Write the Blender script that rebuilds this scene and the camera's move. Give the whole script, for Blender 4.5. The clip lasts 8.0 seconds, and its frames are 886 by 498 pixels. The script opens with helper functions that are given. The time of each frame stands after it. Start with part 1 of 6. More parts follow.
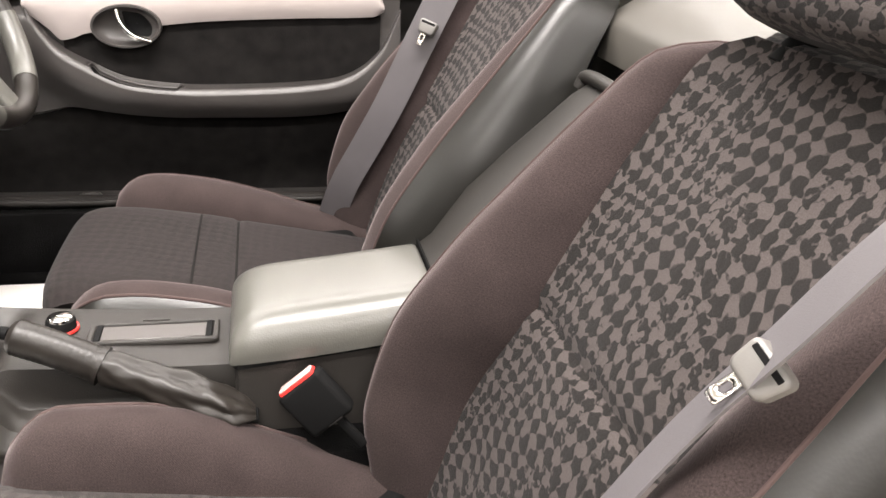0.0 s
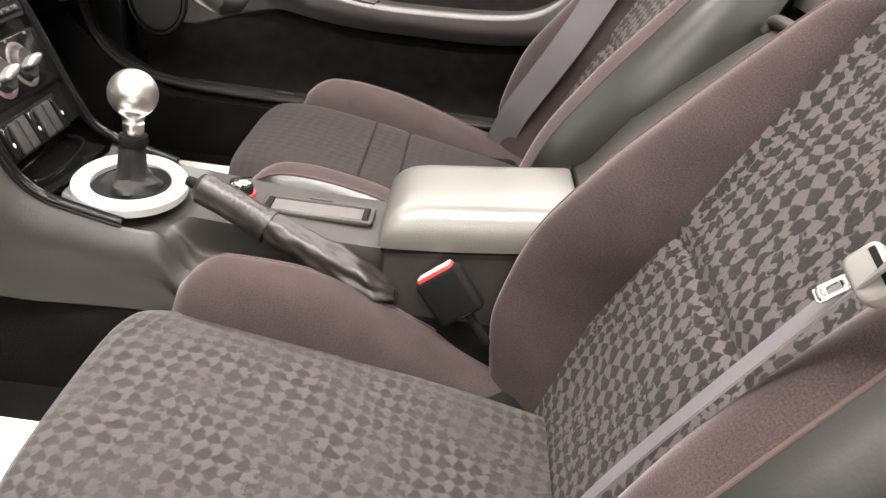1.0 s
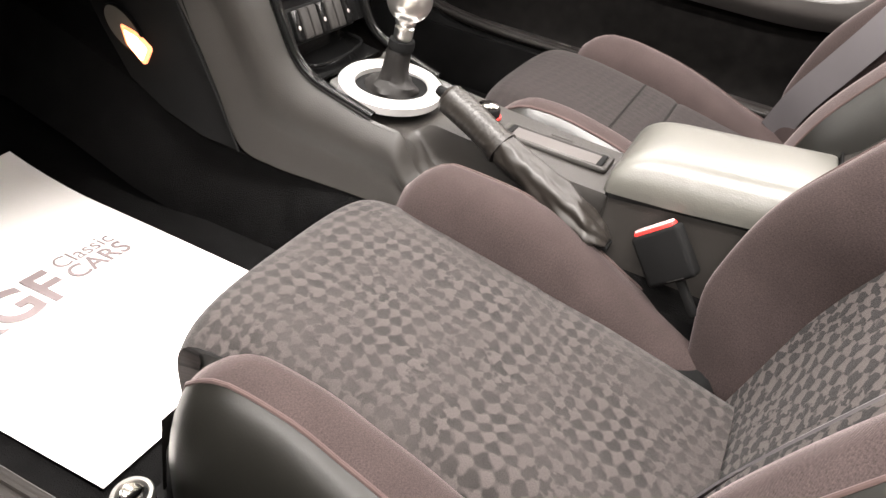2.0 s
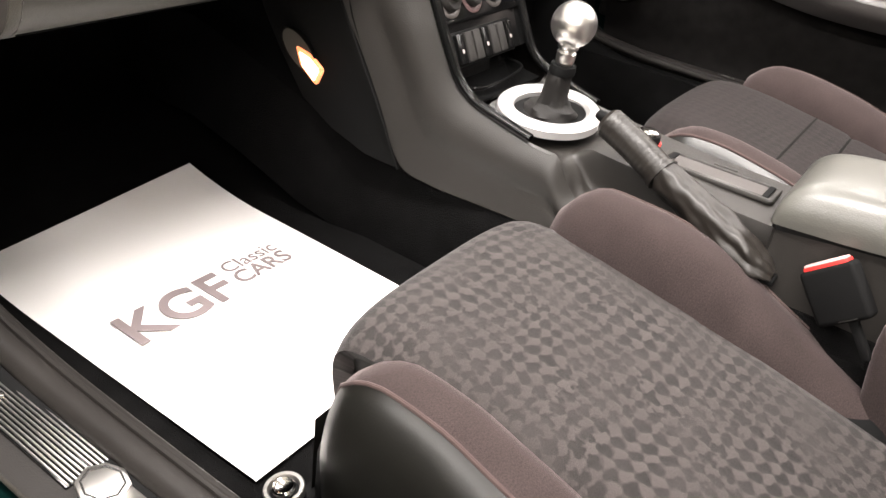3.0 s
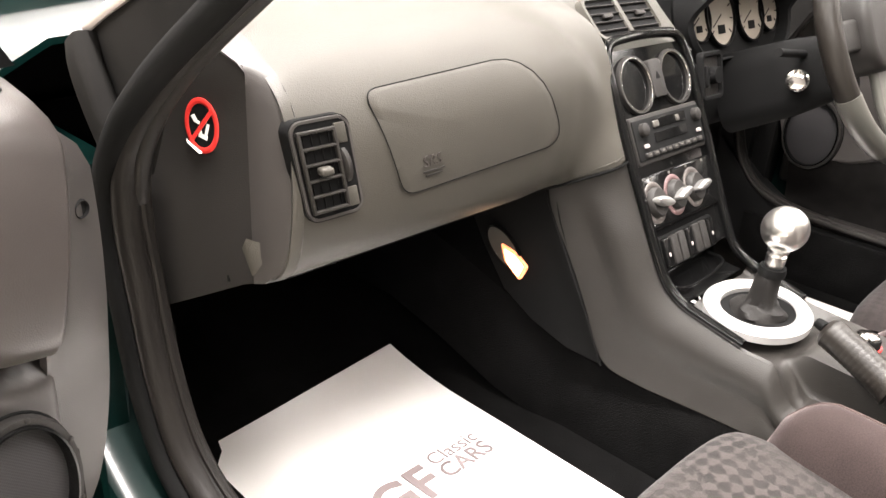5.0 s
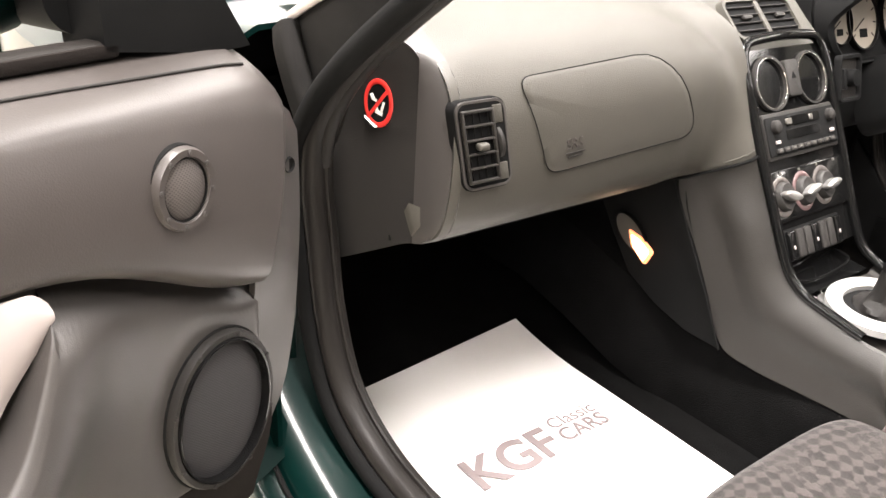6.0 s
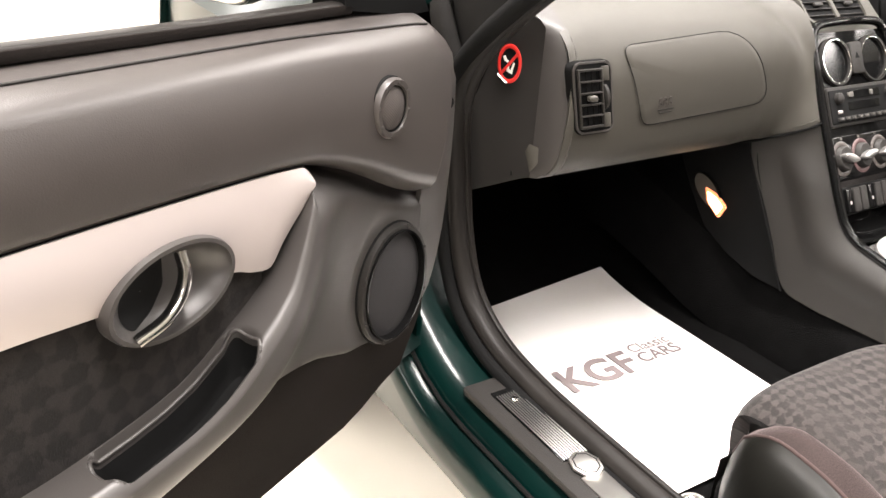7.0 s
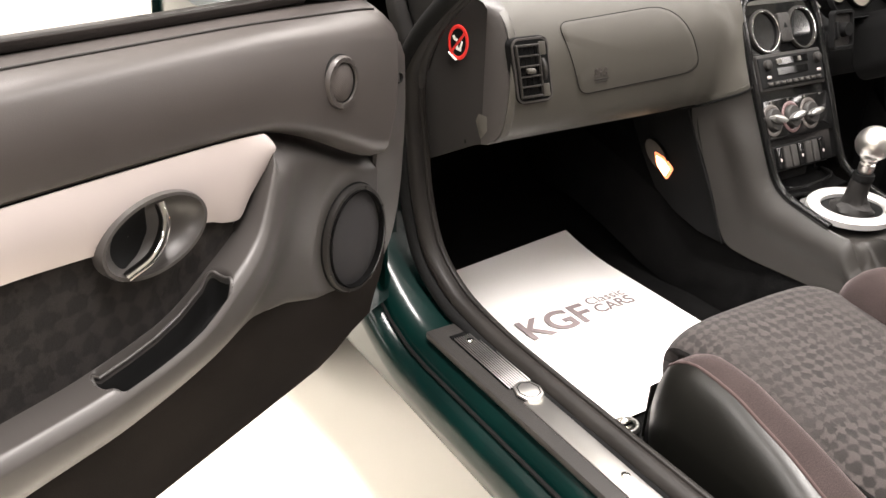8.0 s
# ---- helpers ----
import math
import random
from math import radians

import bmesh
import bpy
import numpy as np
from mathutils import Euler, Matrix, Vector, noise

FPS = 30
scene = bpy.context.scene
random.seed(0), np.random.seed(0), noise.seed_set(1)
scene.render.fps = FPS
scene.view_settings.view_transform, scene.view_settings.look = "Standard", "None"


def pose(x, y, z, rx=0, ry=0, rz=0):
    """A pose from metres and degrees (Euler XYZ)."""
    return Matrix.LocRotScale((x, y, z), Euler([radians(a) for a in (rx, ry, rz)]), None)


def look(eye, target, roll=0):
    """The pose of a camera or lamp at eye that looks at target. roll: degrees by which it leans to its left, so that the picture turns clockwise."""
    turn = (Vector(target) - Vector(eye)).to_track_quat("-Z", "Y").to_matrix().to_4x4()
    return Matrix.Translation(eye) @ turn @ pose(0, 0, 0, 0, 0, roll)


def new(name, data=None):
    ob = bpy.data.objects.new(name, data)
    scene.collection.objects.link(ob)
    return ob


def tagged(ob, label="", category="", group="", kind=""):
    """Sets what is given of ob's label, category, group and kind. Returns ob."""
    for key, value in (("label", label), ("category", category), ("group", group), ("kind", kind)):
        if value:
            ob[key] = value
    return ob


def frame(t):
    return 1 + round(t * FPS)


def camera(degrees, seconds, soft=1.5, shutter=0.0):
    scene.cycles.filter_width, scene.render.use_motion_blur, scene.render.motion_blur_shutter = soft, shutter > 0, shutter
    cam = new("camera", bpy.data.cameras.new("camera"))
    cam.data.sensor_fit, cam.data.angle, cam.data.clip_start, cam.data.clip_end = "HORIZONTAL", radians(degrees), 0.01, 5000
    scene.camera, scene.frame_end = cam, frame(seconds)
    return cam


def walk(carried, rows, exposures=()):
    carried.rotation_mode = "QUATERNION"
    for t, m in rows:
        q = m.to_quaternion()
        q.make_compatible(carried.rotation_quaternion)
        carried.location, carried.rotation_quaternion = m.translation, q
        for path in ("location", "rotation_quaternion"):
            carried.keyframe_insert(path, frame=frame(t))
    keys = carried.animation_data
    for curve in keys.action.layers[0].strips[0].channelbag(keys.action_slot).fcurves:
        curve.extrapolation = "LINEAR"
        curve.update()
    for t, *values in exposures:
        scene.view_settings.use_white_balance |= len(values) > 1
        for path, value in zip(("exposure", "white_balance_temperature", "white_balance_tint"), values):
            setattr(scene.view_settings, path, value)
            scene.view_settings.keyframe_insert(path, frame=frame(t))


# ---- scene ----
cam = camera(57.6, 8.0)
PATH = [
    (0, (0.001, -0.803, 0.945), (0.423, 0.967, 0.114), 3.7),
    (0.5, (0.006, -0.836, 0.932), (0.264, 0.943, 0.055), 5.5),
    (1, (0.018, -0.861, 0.91), (0.044, 0.901, -0.037), 7.8),
    (1.5, (0.056, -0.86, 0.879), (-0.215, 0.836, -0.147), 11.1),
    (1.7, (0.073, -0.863, 0.872), (-0.328, 0.788, -0.183), 11.4),
    (3, (0.065, -0.883, 0.847), (-0.823, 0.574, -0.196), 8.2),
    (3.5, (0.027, -0.885, 0.879), (-0.966, 0.531, -0.126), 6.0),
    (4, (-0.004, -0.887, 0.916), (-1.093, 0.502, -0.026), 4.4),
    (4.2, (-0.025, -0.89, 0.937), (-1.128, 0.498, 0.011), 4.1),
    (5.3, (-0.028, -0.948, 0.942), (-1.33, 0.34, 0.139), 3.8),
    (5.5, (-0.019, -0.965, 0.942), (-1.358, 0.276, 0.125), 3.8),
    (6, (0.024, -1.01, 0.953), (-1.398, 0.113, 0.106), 3.5),
    (6.5, (0.093, -1.097, 0.955), (-1.384, -0.055, 0.1), 3.6),
    (7, (0.174, -1.192, 0.965), (-1.335, -0.205, 0.1), 3.7),
    (7.5, (0.239, -1.245, 0.97), (-1.273, -0.269, 0.096), 3.1),
    (8, (0.317, -1.204, 0.988), (-1.191, -0.243, 0.093), 1.7),
]
walk(cam, [(t, look(eye, target, roll)) for t, eye, target, roll in PATH], [(0, -0.2), (0.5, -0.15), (1.0, 0.04), (1.5, 0.22), (1.7, 0.25), (3.0, -0.15), (3.5, -0.06), (4, 0.22), (5.5, 0.27), (6.5, 0.15), (7, -0.09), (8, -0.28)])

# world and lamps
world = bpy.data.worlds.new("world")
scene.world = world
world.use_nodes = True
world.node_tree.nodes["Background"].inputs[0].default_value = (1.0, 0.96, 0.92, 1)
world.node_tree.nodes["Background"].inputs[1].default_value = 0.02


def area_lamp(name, x, y, z, sx, sy, watts, colour=(1.0, 0.935, 0.90), rx=0, ry=0, rz=0):
    data = bpy.data.lights.new(name, "AREA")
    data.shape, data.size, data.size_y, data.energy, data.color = "RECTANGLE", sx, sy, watts, colour
    ob = new(name, data)
    ob.matrix_world = pose(x, y, z, rx, ry, rz)
    return ob


# unseen overhead strips, set out and powered to suit the lighting
for y, long, watts in ((-6.0, 7.0, 420), (-3.2, 7.0, 480), (-0.8, 2.6, 440), (1.6, 5.0, 350), (4.0, 7.0, 380), (6.4, 7.0, 400)):
    area_lamp("unseen_overhead_light", 0.2 if long > 3 else -0.15, y, 3.3, long, 0.32, watts)
# unseen light added ahead to whiten the far floor; no such fitting known
area_lamp("unseen_overhead_light", -7.4, 0, 3.3, 0.4, 13.0, 900)

# ---- materials ----


def nodes_of(name, base, rough=0.5, metal=0.0):
    m = bpy.data.materials.new(name)
    m.use_nodes = True
    t = m.node_tree
    b = t.nodes["Principled BSDF"]
    b.inputs["Base Color"].default_value = (*base, 1)
    b.inputs["Roughness"].default_value = rough
    b.inputs["Metallic"].default_value = metal
    return m, t, b


def add(t, kind, **values):
    n = t.nodes.new(kind)
    for k, v in values.items():
        n.inputs[k.replace("_", " ")].default_value = v
    return n


def coords(t, which="Object"):
    return t.nodes.new("ShaderNodeTexCoord").outputs[which]


def ramp(t, fac, stops):
    r = t.nodes.new("ShaderNodeValToRGB")
    while len(r.color_ramp.elements) < len(stops):
        r.color_ramp.elements.new(0.5)
    for e, (p, c) in zip(r.color_ramp.elements, stops):
        e.position, e.color = p, (*c, 1)
    t.links.new(fac, r.inputs[0])
    return r.outputs[0]


def surface(name, base, rough=0.5, metal=0.0, grain=900.0, bump=0.15, vary=0.12, broad=9.0, dist=0.0006, rough_vary=0.08):
    """A surface with fine grain in relief and a broad, faint change of tone and gloss."""
    m, t, b = nodes_of(name, base, rough, metal)
    co = coords(t)
    wide = add(t, "ShaderNodeTexNoise", Scale=broad, Detail=4.0)
    fine = add(t, "ShaderNodeTexNoise", Scale=grain, Detail=2.0)
    t.links.new(co, wide.inputs["Vector"])
    t.links.new(co, fine.inputs["Vector"])
    lo, hi = [tuple(max(0.0, c * (1 + s * vary)) for c in base) for s in (-1, 1)]
    t.links.new(ramp(t, wide.outputs["Fac"], [(0.3, lo), (0.7, hi)]), b.inputs["Base Color"])
    r = t.nodes.new("ShaderNodeMapRange")
    r.inputs["To Min"].default_value, r.inputs["To Max"].default_value = rough - rough_vary, min(1, rough + rough_vary)
    t.links.new(wide.outputs["Fac"], r.inputs["Value"])
    t.links.new(r.outputs[0], b.inputs["Roughness"])
    k = add(t, "ShaderNodeBump", Strength=bump, Distance=dist)
    t.links.new(fine.outputs["Fac"], k.inputs["Height"])
    t.links.new(k.outputs[0], b.inputs["Normal"])
    return m


def pebbled(name, base, rough, scale=700.0, bump=0.35, dist=0.0005, vary=0.1):
    """Grained plastic or vinyl: a cell-like leather grain."""
    m, t, b = nodes_of(name, base, rough)
    co = coords(t)
    cell = add(t, "ShaderNodeTexVoronoi", Scale=scale)
    wide = add(t, "ShaderNodeTexNoise", Scale=7.0, Detail=4.0)
    t.links.new(co, cell.inputs["Vector"])
    t.links.new(co, wide.inputs["Vector"])
    lo, hi = [tuple(c * (1 + s * vary) for c in base) for s in (-1, 1)]
    t.links.new(ramp(t, wide.outputs["Fac"], [(0.3, lo), (0.7, hi)]), b.inputs["Base Color"])
    r = t.nodes.new("ShaderNodeMapRange")
    r.inputs["To Min"].default_value, r.inputs["To Max"].default_value = rough - 0.06, rough + 0.08
    t.links.new(wide.outputs["Fac"], r.inputs["Value"])
    t.links.new(r.outputs[0], b.inputs["Roughness"])
    k = add(t, "ShaderNodeBump", Strength=bump, Distance=dist)
    t.links.new(cell.outputs["Distance"], k.inputs["Height"])
    t.links.new(k.outputs[0], b.inputs["Normal"])
    return m


def houndstooth(name, light, dark, cell=0.0122, warp=0.0045, soft=0.06, sheen=0.3, tear_by=0.016, fade=0.0, stretch=0.022):
    """Woven seat cloth: a warped check of two tones, with teeth, laid by the mesh's uv in metres."""
    m, t, b = nodes_of(name, light, 0.88)
    uv = coords(t, "UV")
    drift = add(t, "ShaderNodeTexNoise", Scale=10.0, Detail=1.0)
    jag = add(t, "ShaderNodeTexNoise", Scale=95.0, Detail=1.0)
    t.links.new(uv, drift.inputs["Vector"])
    t.links.new(uv, jag.inputs["Vector"])

    def shifted(src, noise_out, amount):
        sub = t.nodes.new("ShaderNodeVectorMath")
        sub.operation = "SUBTRACT"
        sub.inputs[1].default_value = (0.5, 0.5, 0.5)
        t.links.new(noise_out, sub.inputs[0])
        mul = t.nodes.new("ShaderNodeVectorMath")
        mul.operation = "SCALE"
        mul.inputs["Scale"].default_value = amount
        t.links.new(sub.outputs[0], mul.inputs[0])
        plus = t.nodes.new("ShaderNodeVectorMath")
        t.links.new(src, plus.inputs[0])
        t.links.new(mul.outputs[0], plus.inputs[1])
        return plus.outputs[0]

    v = shifted(shifted(uv, drift.outputs["Color"], stretch), jag.outputs["Color"], warp * 1.6)
    # patches of clean diamonds between patches of torn teeth
    patch = add(t, "ShaderNodeTexNoise", Scale=11.0, Detail=0.0)
    t.links.new(uv, patch.inputs["Vector"])
    amount = t.nodes.new("ShaderNodeMapRange")
    for k, val in (("From Min", 0.34), ("From Max", 0.52), ("To Min", 0.0), ("To Max", tear_by)):
        amount.inputs[k].default_value = val
    t.links.new(patch.outputs["Fac"], amount.inputs["Value"])
    teeth = add(t, "ShaderNodeTexNoise", Scale=150.0, Detail=0.5)
    t.links.new(uv, teeth.inputs["Vector"])
    off_ = t.nodes.new("ShaderNodeVectorMath")
    off_.operation = "SUBTRACT"
    off_.inputs[1].default_value = (0.5, 0.5, 0.5)
    t.links.new(teeth.outputs["Color"], off_.inputs[0])
    tear = t.nodes.new("ShaderNodeVectorMath")
    tear.operation = "SCALE"
    t.links.new(off_.outputs[0], tear.inputs[0])
    t.links.new(amount.outputs[0], tear.inputs["Scale"])
    torn = t.nodes.new("ShaderNodeVectorMath")
    t.links.new(v, torn.inputs[0])
    t.links.new(tear.outputs[0], torn.inputs[1])
    v = torn.outputs[0]
    turn = t.nodes.new("ShaderNodeMapping")
    turn.inputs["Rotation"].default_value = (0, 0, radians(38))
    t.links.new(v, turn.inputs["Vector"])
    sep = t.nodes.new("ShaderNodeSeparateXYZ")
    t.links.new(turn.outputs[0], sep.inputs[0])
    waves = []
    for axis in ("X", "Y"):
        a = t.nodes.new("ShaderNodeMath")
        a.operation = "MULTIPLY"
        a.inputs[1].default_value = math.pi / cell
        t.links.new(sep.outputs[axis], a.inputs[0])
        s = t.nodes.new("ShaderNodeMath")
        s.operation = "SINE"
        t.links.new(a.outputs[0], s.inputs[0])
        waves.append(s.outputs[0])
    mul = t.nodes.new("ShaderNodeMath")
    mul.operation = "MULTIPLY"
    t.links.new(waves[0], mul.inputs[0])
    t.links.new(waves[1], mul.inputs[1])
    fine = []
    for axis, turn_by in (("X", 1.2), ("Y", 0.3)):
        a = t.nodes.new("ShaderNodeMath")
        a.operation = "MULTIPLY_ADD"
        a.inputs[1].default_value, a.inputs[2].default_value = 2 * math.pi / cell, turn_by
        t.links.new(sep.outputs[axis], a.inputs[0])
        s = t.nodes.new("ShaderNodeMath")
        s.operation = "SINE"
        t.links.new(a.outputs[0], s.inputs[0])
        fine.append(s.outputs[0])
    cross = t.nodes.new("ShaderNodeMath")
    cross.operation = "MULTIPLY"
    t.links.new(fine[0], cross.inputs[0])
    t.links.new(fine[1], cross.inputs[1])
    both = t.nodes.new("ShaderNodeMath")
    both.operation = "MULTIPLY_ADD"
    both.inputs[1].default_value = 0.2
    t.links.new(cross.outputs[0], both.inputs[0])
    t.links.new(mul.outputs[0], both.inputs[2])
    mul = both
    off = t.nodes.new("ShaderNodeMath")
    off.operation = "MULTIPLY_ADD"
    off.inputs[1].default_value, off.inputs[2].default_value = 0.5, 0.5
    t.links.new(mul.outputs[0], off.inputs[0])
    col = ramp(t, off.outputs[0], [(0.527 - soft, dark), (0.527 + soft, light)])
    if fade:
        # rubbed and flattened areas where the pattern has worn pale
        worn = add(t, "ShaderNodeTexNoise", Scale=11.0, Detail=4.0, Roughness=0.6)
        t.links.new(uv, worn.inputs["Vector"])
        flat_ = t.nodes.new("ShaderNodeMix")
        flat_.data_type = "RGBA"
        mean = tuple(0.55 * a_ + 0.45 * b_ for a_, b_ in zip(light, dark))
        t.links.new(ramp(t, worn.outputs["Fac"], [(0.38, (0, 0, 0)), (0.62, (fade, fade, fade))]), flat_.inputs[0])
        t.links.new(col, flat_.inputs[6])
        flat_.inputs[7].default_value = (*mean, 1)
        col = flat_.outputs[2]
    fuzz = add(t, "ShaderNodeTexNoise", Scale=900.0, Detail=4.0, Roughness=0.7)
    t.links.new(uv, fuzz.inputs["Vector"])
    mix = t.nodes.new("ShaderNodeMix")
    mix.data_type, mix.blend_type = "RGBA", "OVERLAY"
    mix.inputs[0].default_value = 0.35
    t.links.new(col, mix.inputs[6])
    t.links.new(ramp(t, fuzz.outputs["Fac"], [(0.33, (0.08, 0.08, 0.08)), (0.68, (0.92, 0.92, 0.92))]), mix.inputs[7])
    t.links.new(mix.outputs[2], b.inputs["Base Color"])
    k = add(t, "ShaderNodeBump", Strength=0.5, Distance=0.0008)
    t.links.new(fuzz.outputs["Fac"], k.inputs["Height"])
    k2 = add(t, "ShaderNodeBump", Strength=0.35, Distance=0.0008)
    t.links.new(off.outputs[0], k2.inputs["Height"])
    t.links.new(k.outputs[0], k2.inputs["Normal"])
    t.links.new(k2.outputs[0], b.inputs["Normal"])
    b.inputs["Sheen Weight"].default_value = sheen
    b.inputs["Sheen Roughness"].default_value = 0.5
    return m


def velour(name, base, sheen=0.5, lint=True):
    """Brushed knit: fine diagonal ribs, fuzz, sheen."""
    m, t, b = nodes_of(name, base, 0.95)
    uv = coords(t, "UV")
    rib = add(t, "ShaderNodeTexWave", Scale=260.0, Distortion=1.5, Detail=1.0)
    rib.bands_direction = "DIAGONAL"
    fuzz = add(t, "ShaderNodeTexNoise", Scale=620.0, Detail=5.0, Roughness=0.75)
    wide = add(t, "ShaderNodeTexNoise", Scale=16.0, Detail=5.0)
    for n in (rib, fuzz, wide):
        t.links.new(uv, n.inputs["Vector"])
    lo, hi = tuple(c * 0.86 for c in base), tuple(c * 1.16 for c in base)
    col = ramp(t, wide.outputs["Fac"], [(0.3, lo), (0.7, hi)])
    mix = t.nodes.new("ShaderNodeMix")
    mix.data_type, mix.blend_type = "RGBA", "OVERLAY"
    mix.inputs[0].default_value = 0.55
    t.links.new(col, mix.inputs[6])
    t.links.new(ramp(t, fuzz.outputs["Fac"], [(0.33, (0.05, 0.05, 0.05)), (0.68, (0.95, 0.95, 0.95))]), mix.inputs[7])
    t.links.new(mix.outputs[2], b.inputs["Base Color"])
    k = add(t, "ShaderNodeBump", Strength=0.10, Distance=0.0006)
    t.links.new(rib.outputs["Fac"], k.inputs["Height"])
    k2 = add(t, "ShaderNodeBump", Strength=0.5, Distance=0.0006)
    t.links.new(fuzz.outputs["Fac"], k2.inputs["Height"])
    t.links.new(k.outputs[0], k2.inputs["Normal"])
    t.links.new(k2.outputs[0], b.inputs["Normal"])
    b.inputs["Sheen Weight"].default_value = sheen
    b.inputs["Sheen Roughness"].default_value = 0.35
    b.inputs["Sheen Tint"].default_value = (1.0, 0.86, 0.86, 1)
    return m


CLOTH = houndstooth("patterned_cloth", (0.053, 0.0450, 0.0425), (0.0108, 0.0094, 0.0089), soft=0.055, sheen=0.05, tear_by=0.0175, cell=0.0128, stretch=0.045)
CLOTH_WORN = houndstooth("patterned_cloth_worn", (0.0375, 0.0322, 0.0305), (0.0118, 0.0102, 0.0097), soft=0.12, sheen=0.08, tear_by=0.016, cell=0.0125, fade=0.72, stretch=0.03)
CLOTH_PLAIN = houndstooth("patterned_cloth_plain", (0.0158, 0.0124, 0.0119), (0.0086, 0.0068, 0.0066), soft=0.2, sheen=0.04, tear_by=0.016, cell=0.0120, fade=0.85)
VELOUR = velour("brown_velour", (0.0285, 0.0212, 0.0202), 0.2)
PIPING = velour("piping_cloth", (0.050, 0.035, 0.033), 0.2)
VINYL = pebbled("seat_vinyl", (0.0060, 0.0058, 0.0048), 0.34, scale=420.0, bump=0.08)
for m_, level in ((VINYL, 0.38), (CLOTH, 0.08), (CLOTH_WORN, 0.12), (CLOTH_PLAIN, 0.12), (VELOUR, 0.08), (PIPING, 0.08),):
    m_.node_tree.nodes["Principled BSDF"].inputs["Specular IOR Level"].default_value = level
DASH = pebbled("dash_plastic", (0.0415, 0.0386, 0.0325), 0.46, scale=900.0)
DARK_TRIM = pebbled("dark_trim_plastic", (0.0165, 0.0152, 0.0142), 0.5, scale=900.0)
CONSOLE = pebbled("console_plastic", (0.0150, 0.0135, 0.0119), 0.46, scale=900.0)
LID = pebbled("armrest_vinyl", (0.070, 0.069, 0.061), 0.33, scale=600.0, bump=0.2)
DOOR_VINYL = pebbled("door_vinyl", (0.034, 0.0294, 0.0273), 0.37, scale=900.0, bump=0.14)
DOOR_PLASTIC = pebbled("door_plastic", (0.0335, 0.0303, 0.0285), 0.43, scale=1100.0, bump=0.14)
DOOR_CLOTH = houndstooth("door_cloth", (0.0162, 0.0140, 0.0131), (0.0098, 0.0086, 0.0082), cell=0.017, soft=0.14, sheen=0.05)
SUEDE = surface("door_insert_cloth", (0.0075, 0.0068, 0.0064), 0.95, grain=600.0, bump=0.5, vary=0.4, broad=38.0)
LINING = surface("lower_lining_carpet", (0.0105, 0.0088, 0.0080), 1.0, grain=700.0, bump=0.7, vary=0.2, broad=12.0)
SILVER = surface("silver_paint", (0.42, 0.375, 0.36), 0.38, 0.4, grain=1500.0, bump=0.05, vary=0.03)
CHROME = surface("chrome", (0.82, 0.80, 0.78), 0.12, 1.0, grain=300.0, bump=0.02, vary=0.02, rough_vary=0.04)
ALLOY = surface("brushed_alloy", (0.80, 0.78, 0.75), 0.3, 1.0, grain=700.0, bump=0.08, vary=0.05)
RIB_ALLOY = surface("ribbed_alloy", (0.36, 0.355, 0.345), 0.36, 0.9, grain=700.0, bump=0.08, vary=0.08)
WHITE_ALLOY = surface("satin_alloy_ring", (0.56, 0.55, 0.54), 0.34, 0.5, grain=900.0, bump=0.08, vary=0.04)
BLACK_GLOSS = surface("black_gloss", (0.004, 0.004, 0.004), 0.09, grain=300.0, bump=0.03, vary=0.1, rough_vary=0.05)
BLACK = surface("black_plastic", (0.006, 0.006, 0.006), 0.75, grain=900.0, vary=0.2)
RUBBER = surface("black_rubber", (0.0125, 0.0112, 0.0102), 0.45, grain=500.0, bump=0.2, vary=0.25)
CORNER = surface("black_corner_trim", (0.011, 0.0105, 0.010), 0.9, grain=500.0, bump=0.3, vary=0.3)
LEATHER = pebbled("black_leather", (0.013, 0.0112, 0.0095), 0.38, scale=700.0, bump=0.16)
SOFT_LEATHER = pebbled("soft_black_leather", (0.0085, 0.0078, 0.0072), 0.55, scale=480.0, bump=0.4)
CARPET = surface("black_carpet", (0.0033, 0.0032, 0.0032), 1.0, grain=800.0, bump=1.0, vary=0.4, broad=30.0, dist=0.002)
for m_, level in ((CONSOLE, 0.32), (DASH, 0.36), (BLACK_GLOSS, 0.2), (LEATHER, 0.3), (SOFT_LEATHER, 0.18), (DOOR_CLOTH, 0.08), (BLACK, 0.06), (RUBBER, 0.14), (DARK_TRIM, 0.2), (SUEDE, 0.1), (LINING, 0.05), (CORNER, 0.05)):
    m_.node_tree.nodes["Principled BSDF"].inputs["Specular IOR Level"].default_value = level
CARPET.node_tree.nodes["Principled BSDF"].inputs["Specular IOR Level"].default_value = 0.06
PAPER = surface("white_paper", (0.84, 0.82, 0.80), 0.62, grain=500.0, bump=0.05, vary=0.015, broad=5.0)
INK = surface("grey_ink", (0.17, 0.14, 0.14), 0.6, grain=500.0, bump=0.02)
BELT = surface("belt_webbing", (0.078, 0.072, 0.076), 0.6, grain=1200.0, bump=0.4, vary=0.1)
BELT_PLASTIC = surface("tongue_plastic", (0.105, 0.100, 0.094), 0.4, grain=900.0, vary=0.06)
RED = surface("red_plastic", (0.55, 0.03, 0.025), 0.35, grain=500.0, vary=0.06)
DIAL = surface("dial_ring_plastic", (0.060, 0.052, 0.048), 0.4, grain=400.0, vary=0.06)
DIAL_PINK = surface("pink_dial_ring_plastic", (0.085, 0.050, 0.050), 0.4, grain=400.0, vary=0.06)
PRESS = surface("press_button", (0.62, 0.42, 0.40), 0.3, grain=400.0, vary=0.06)
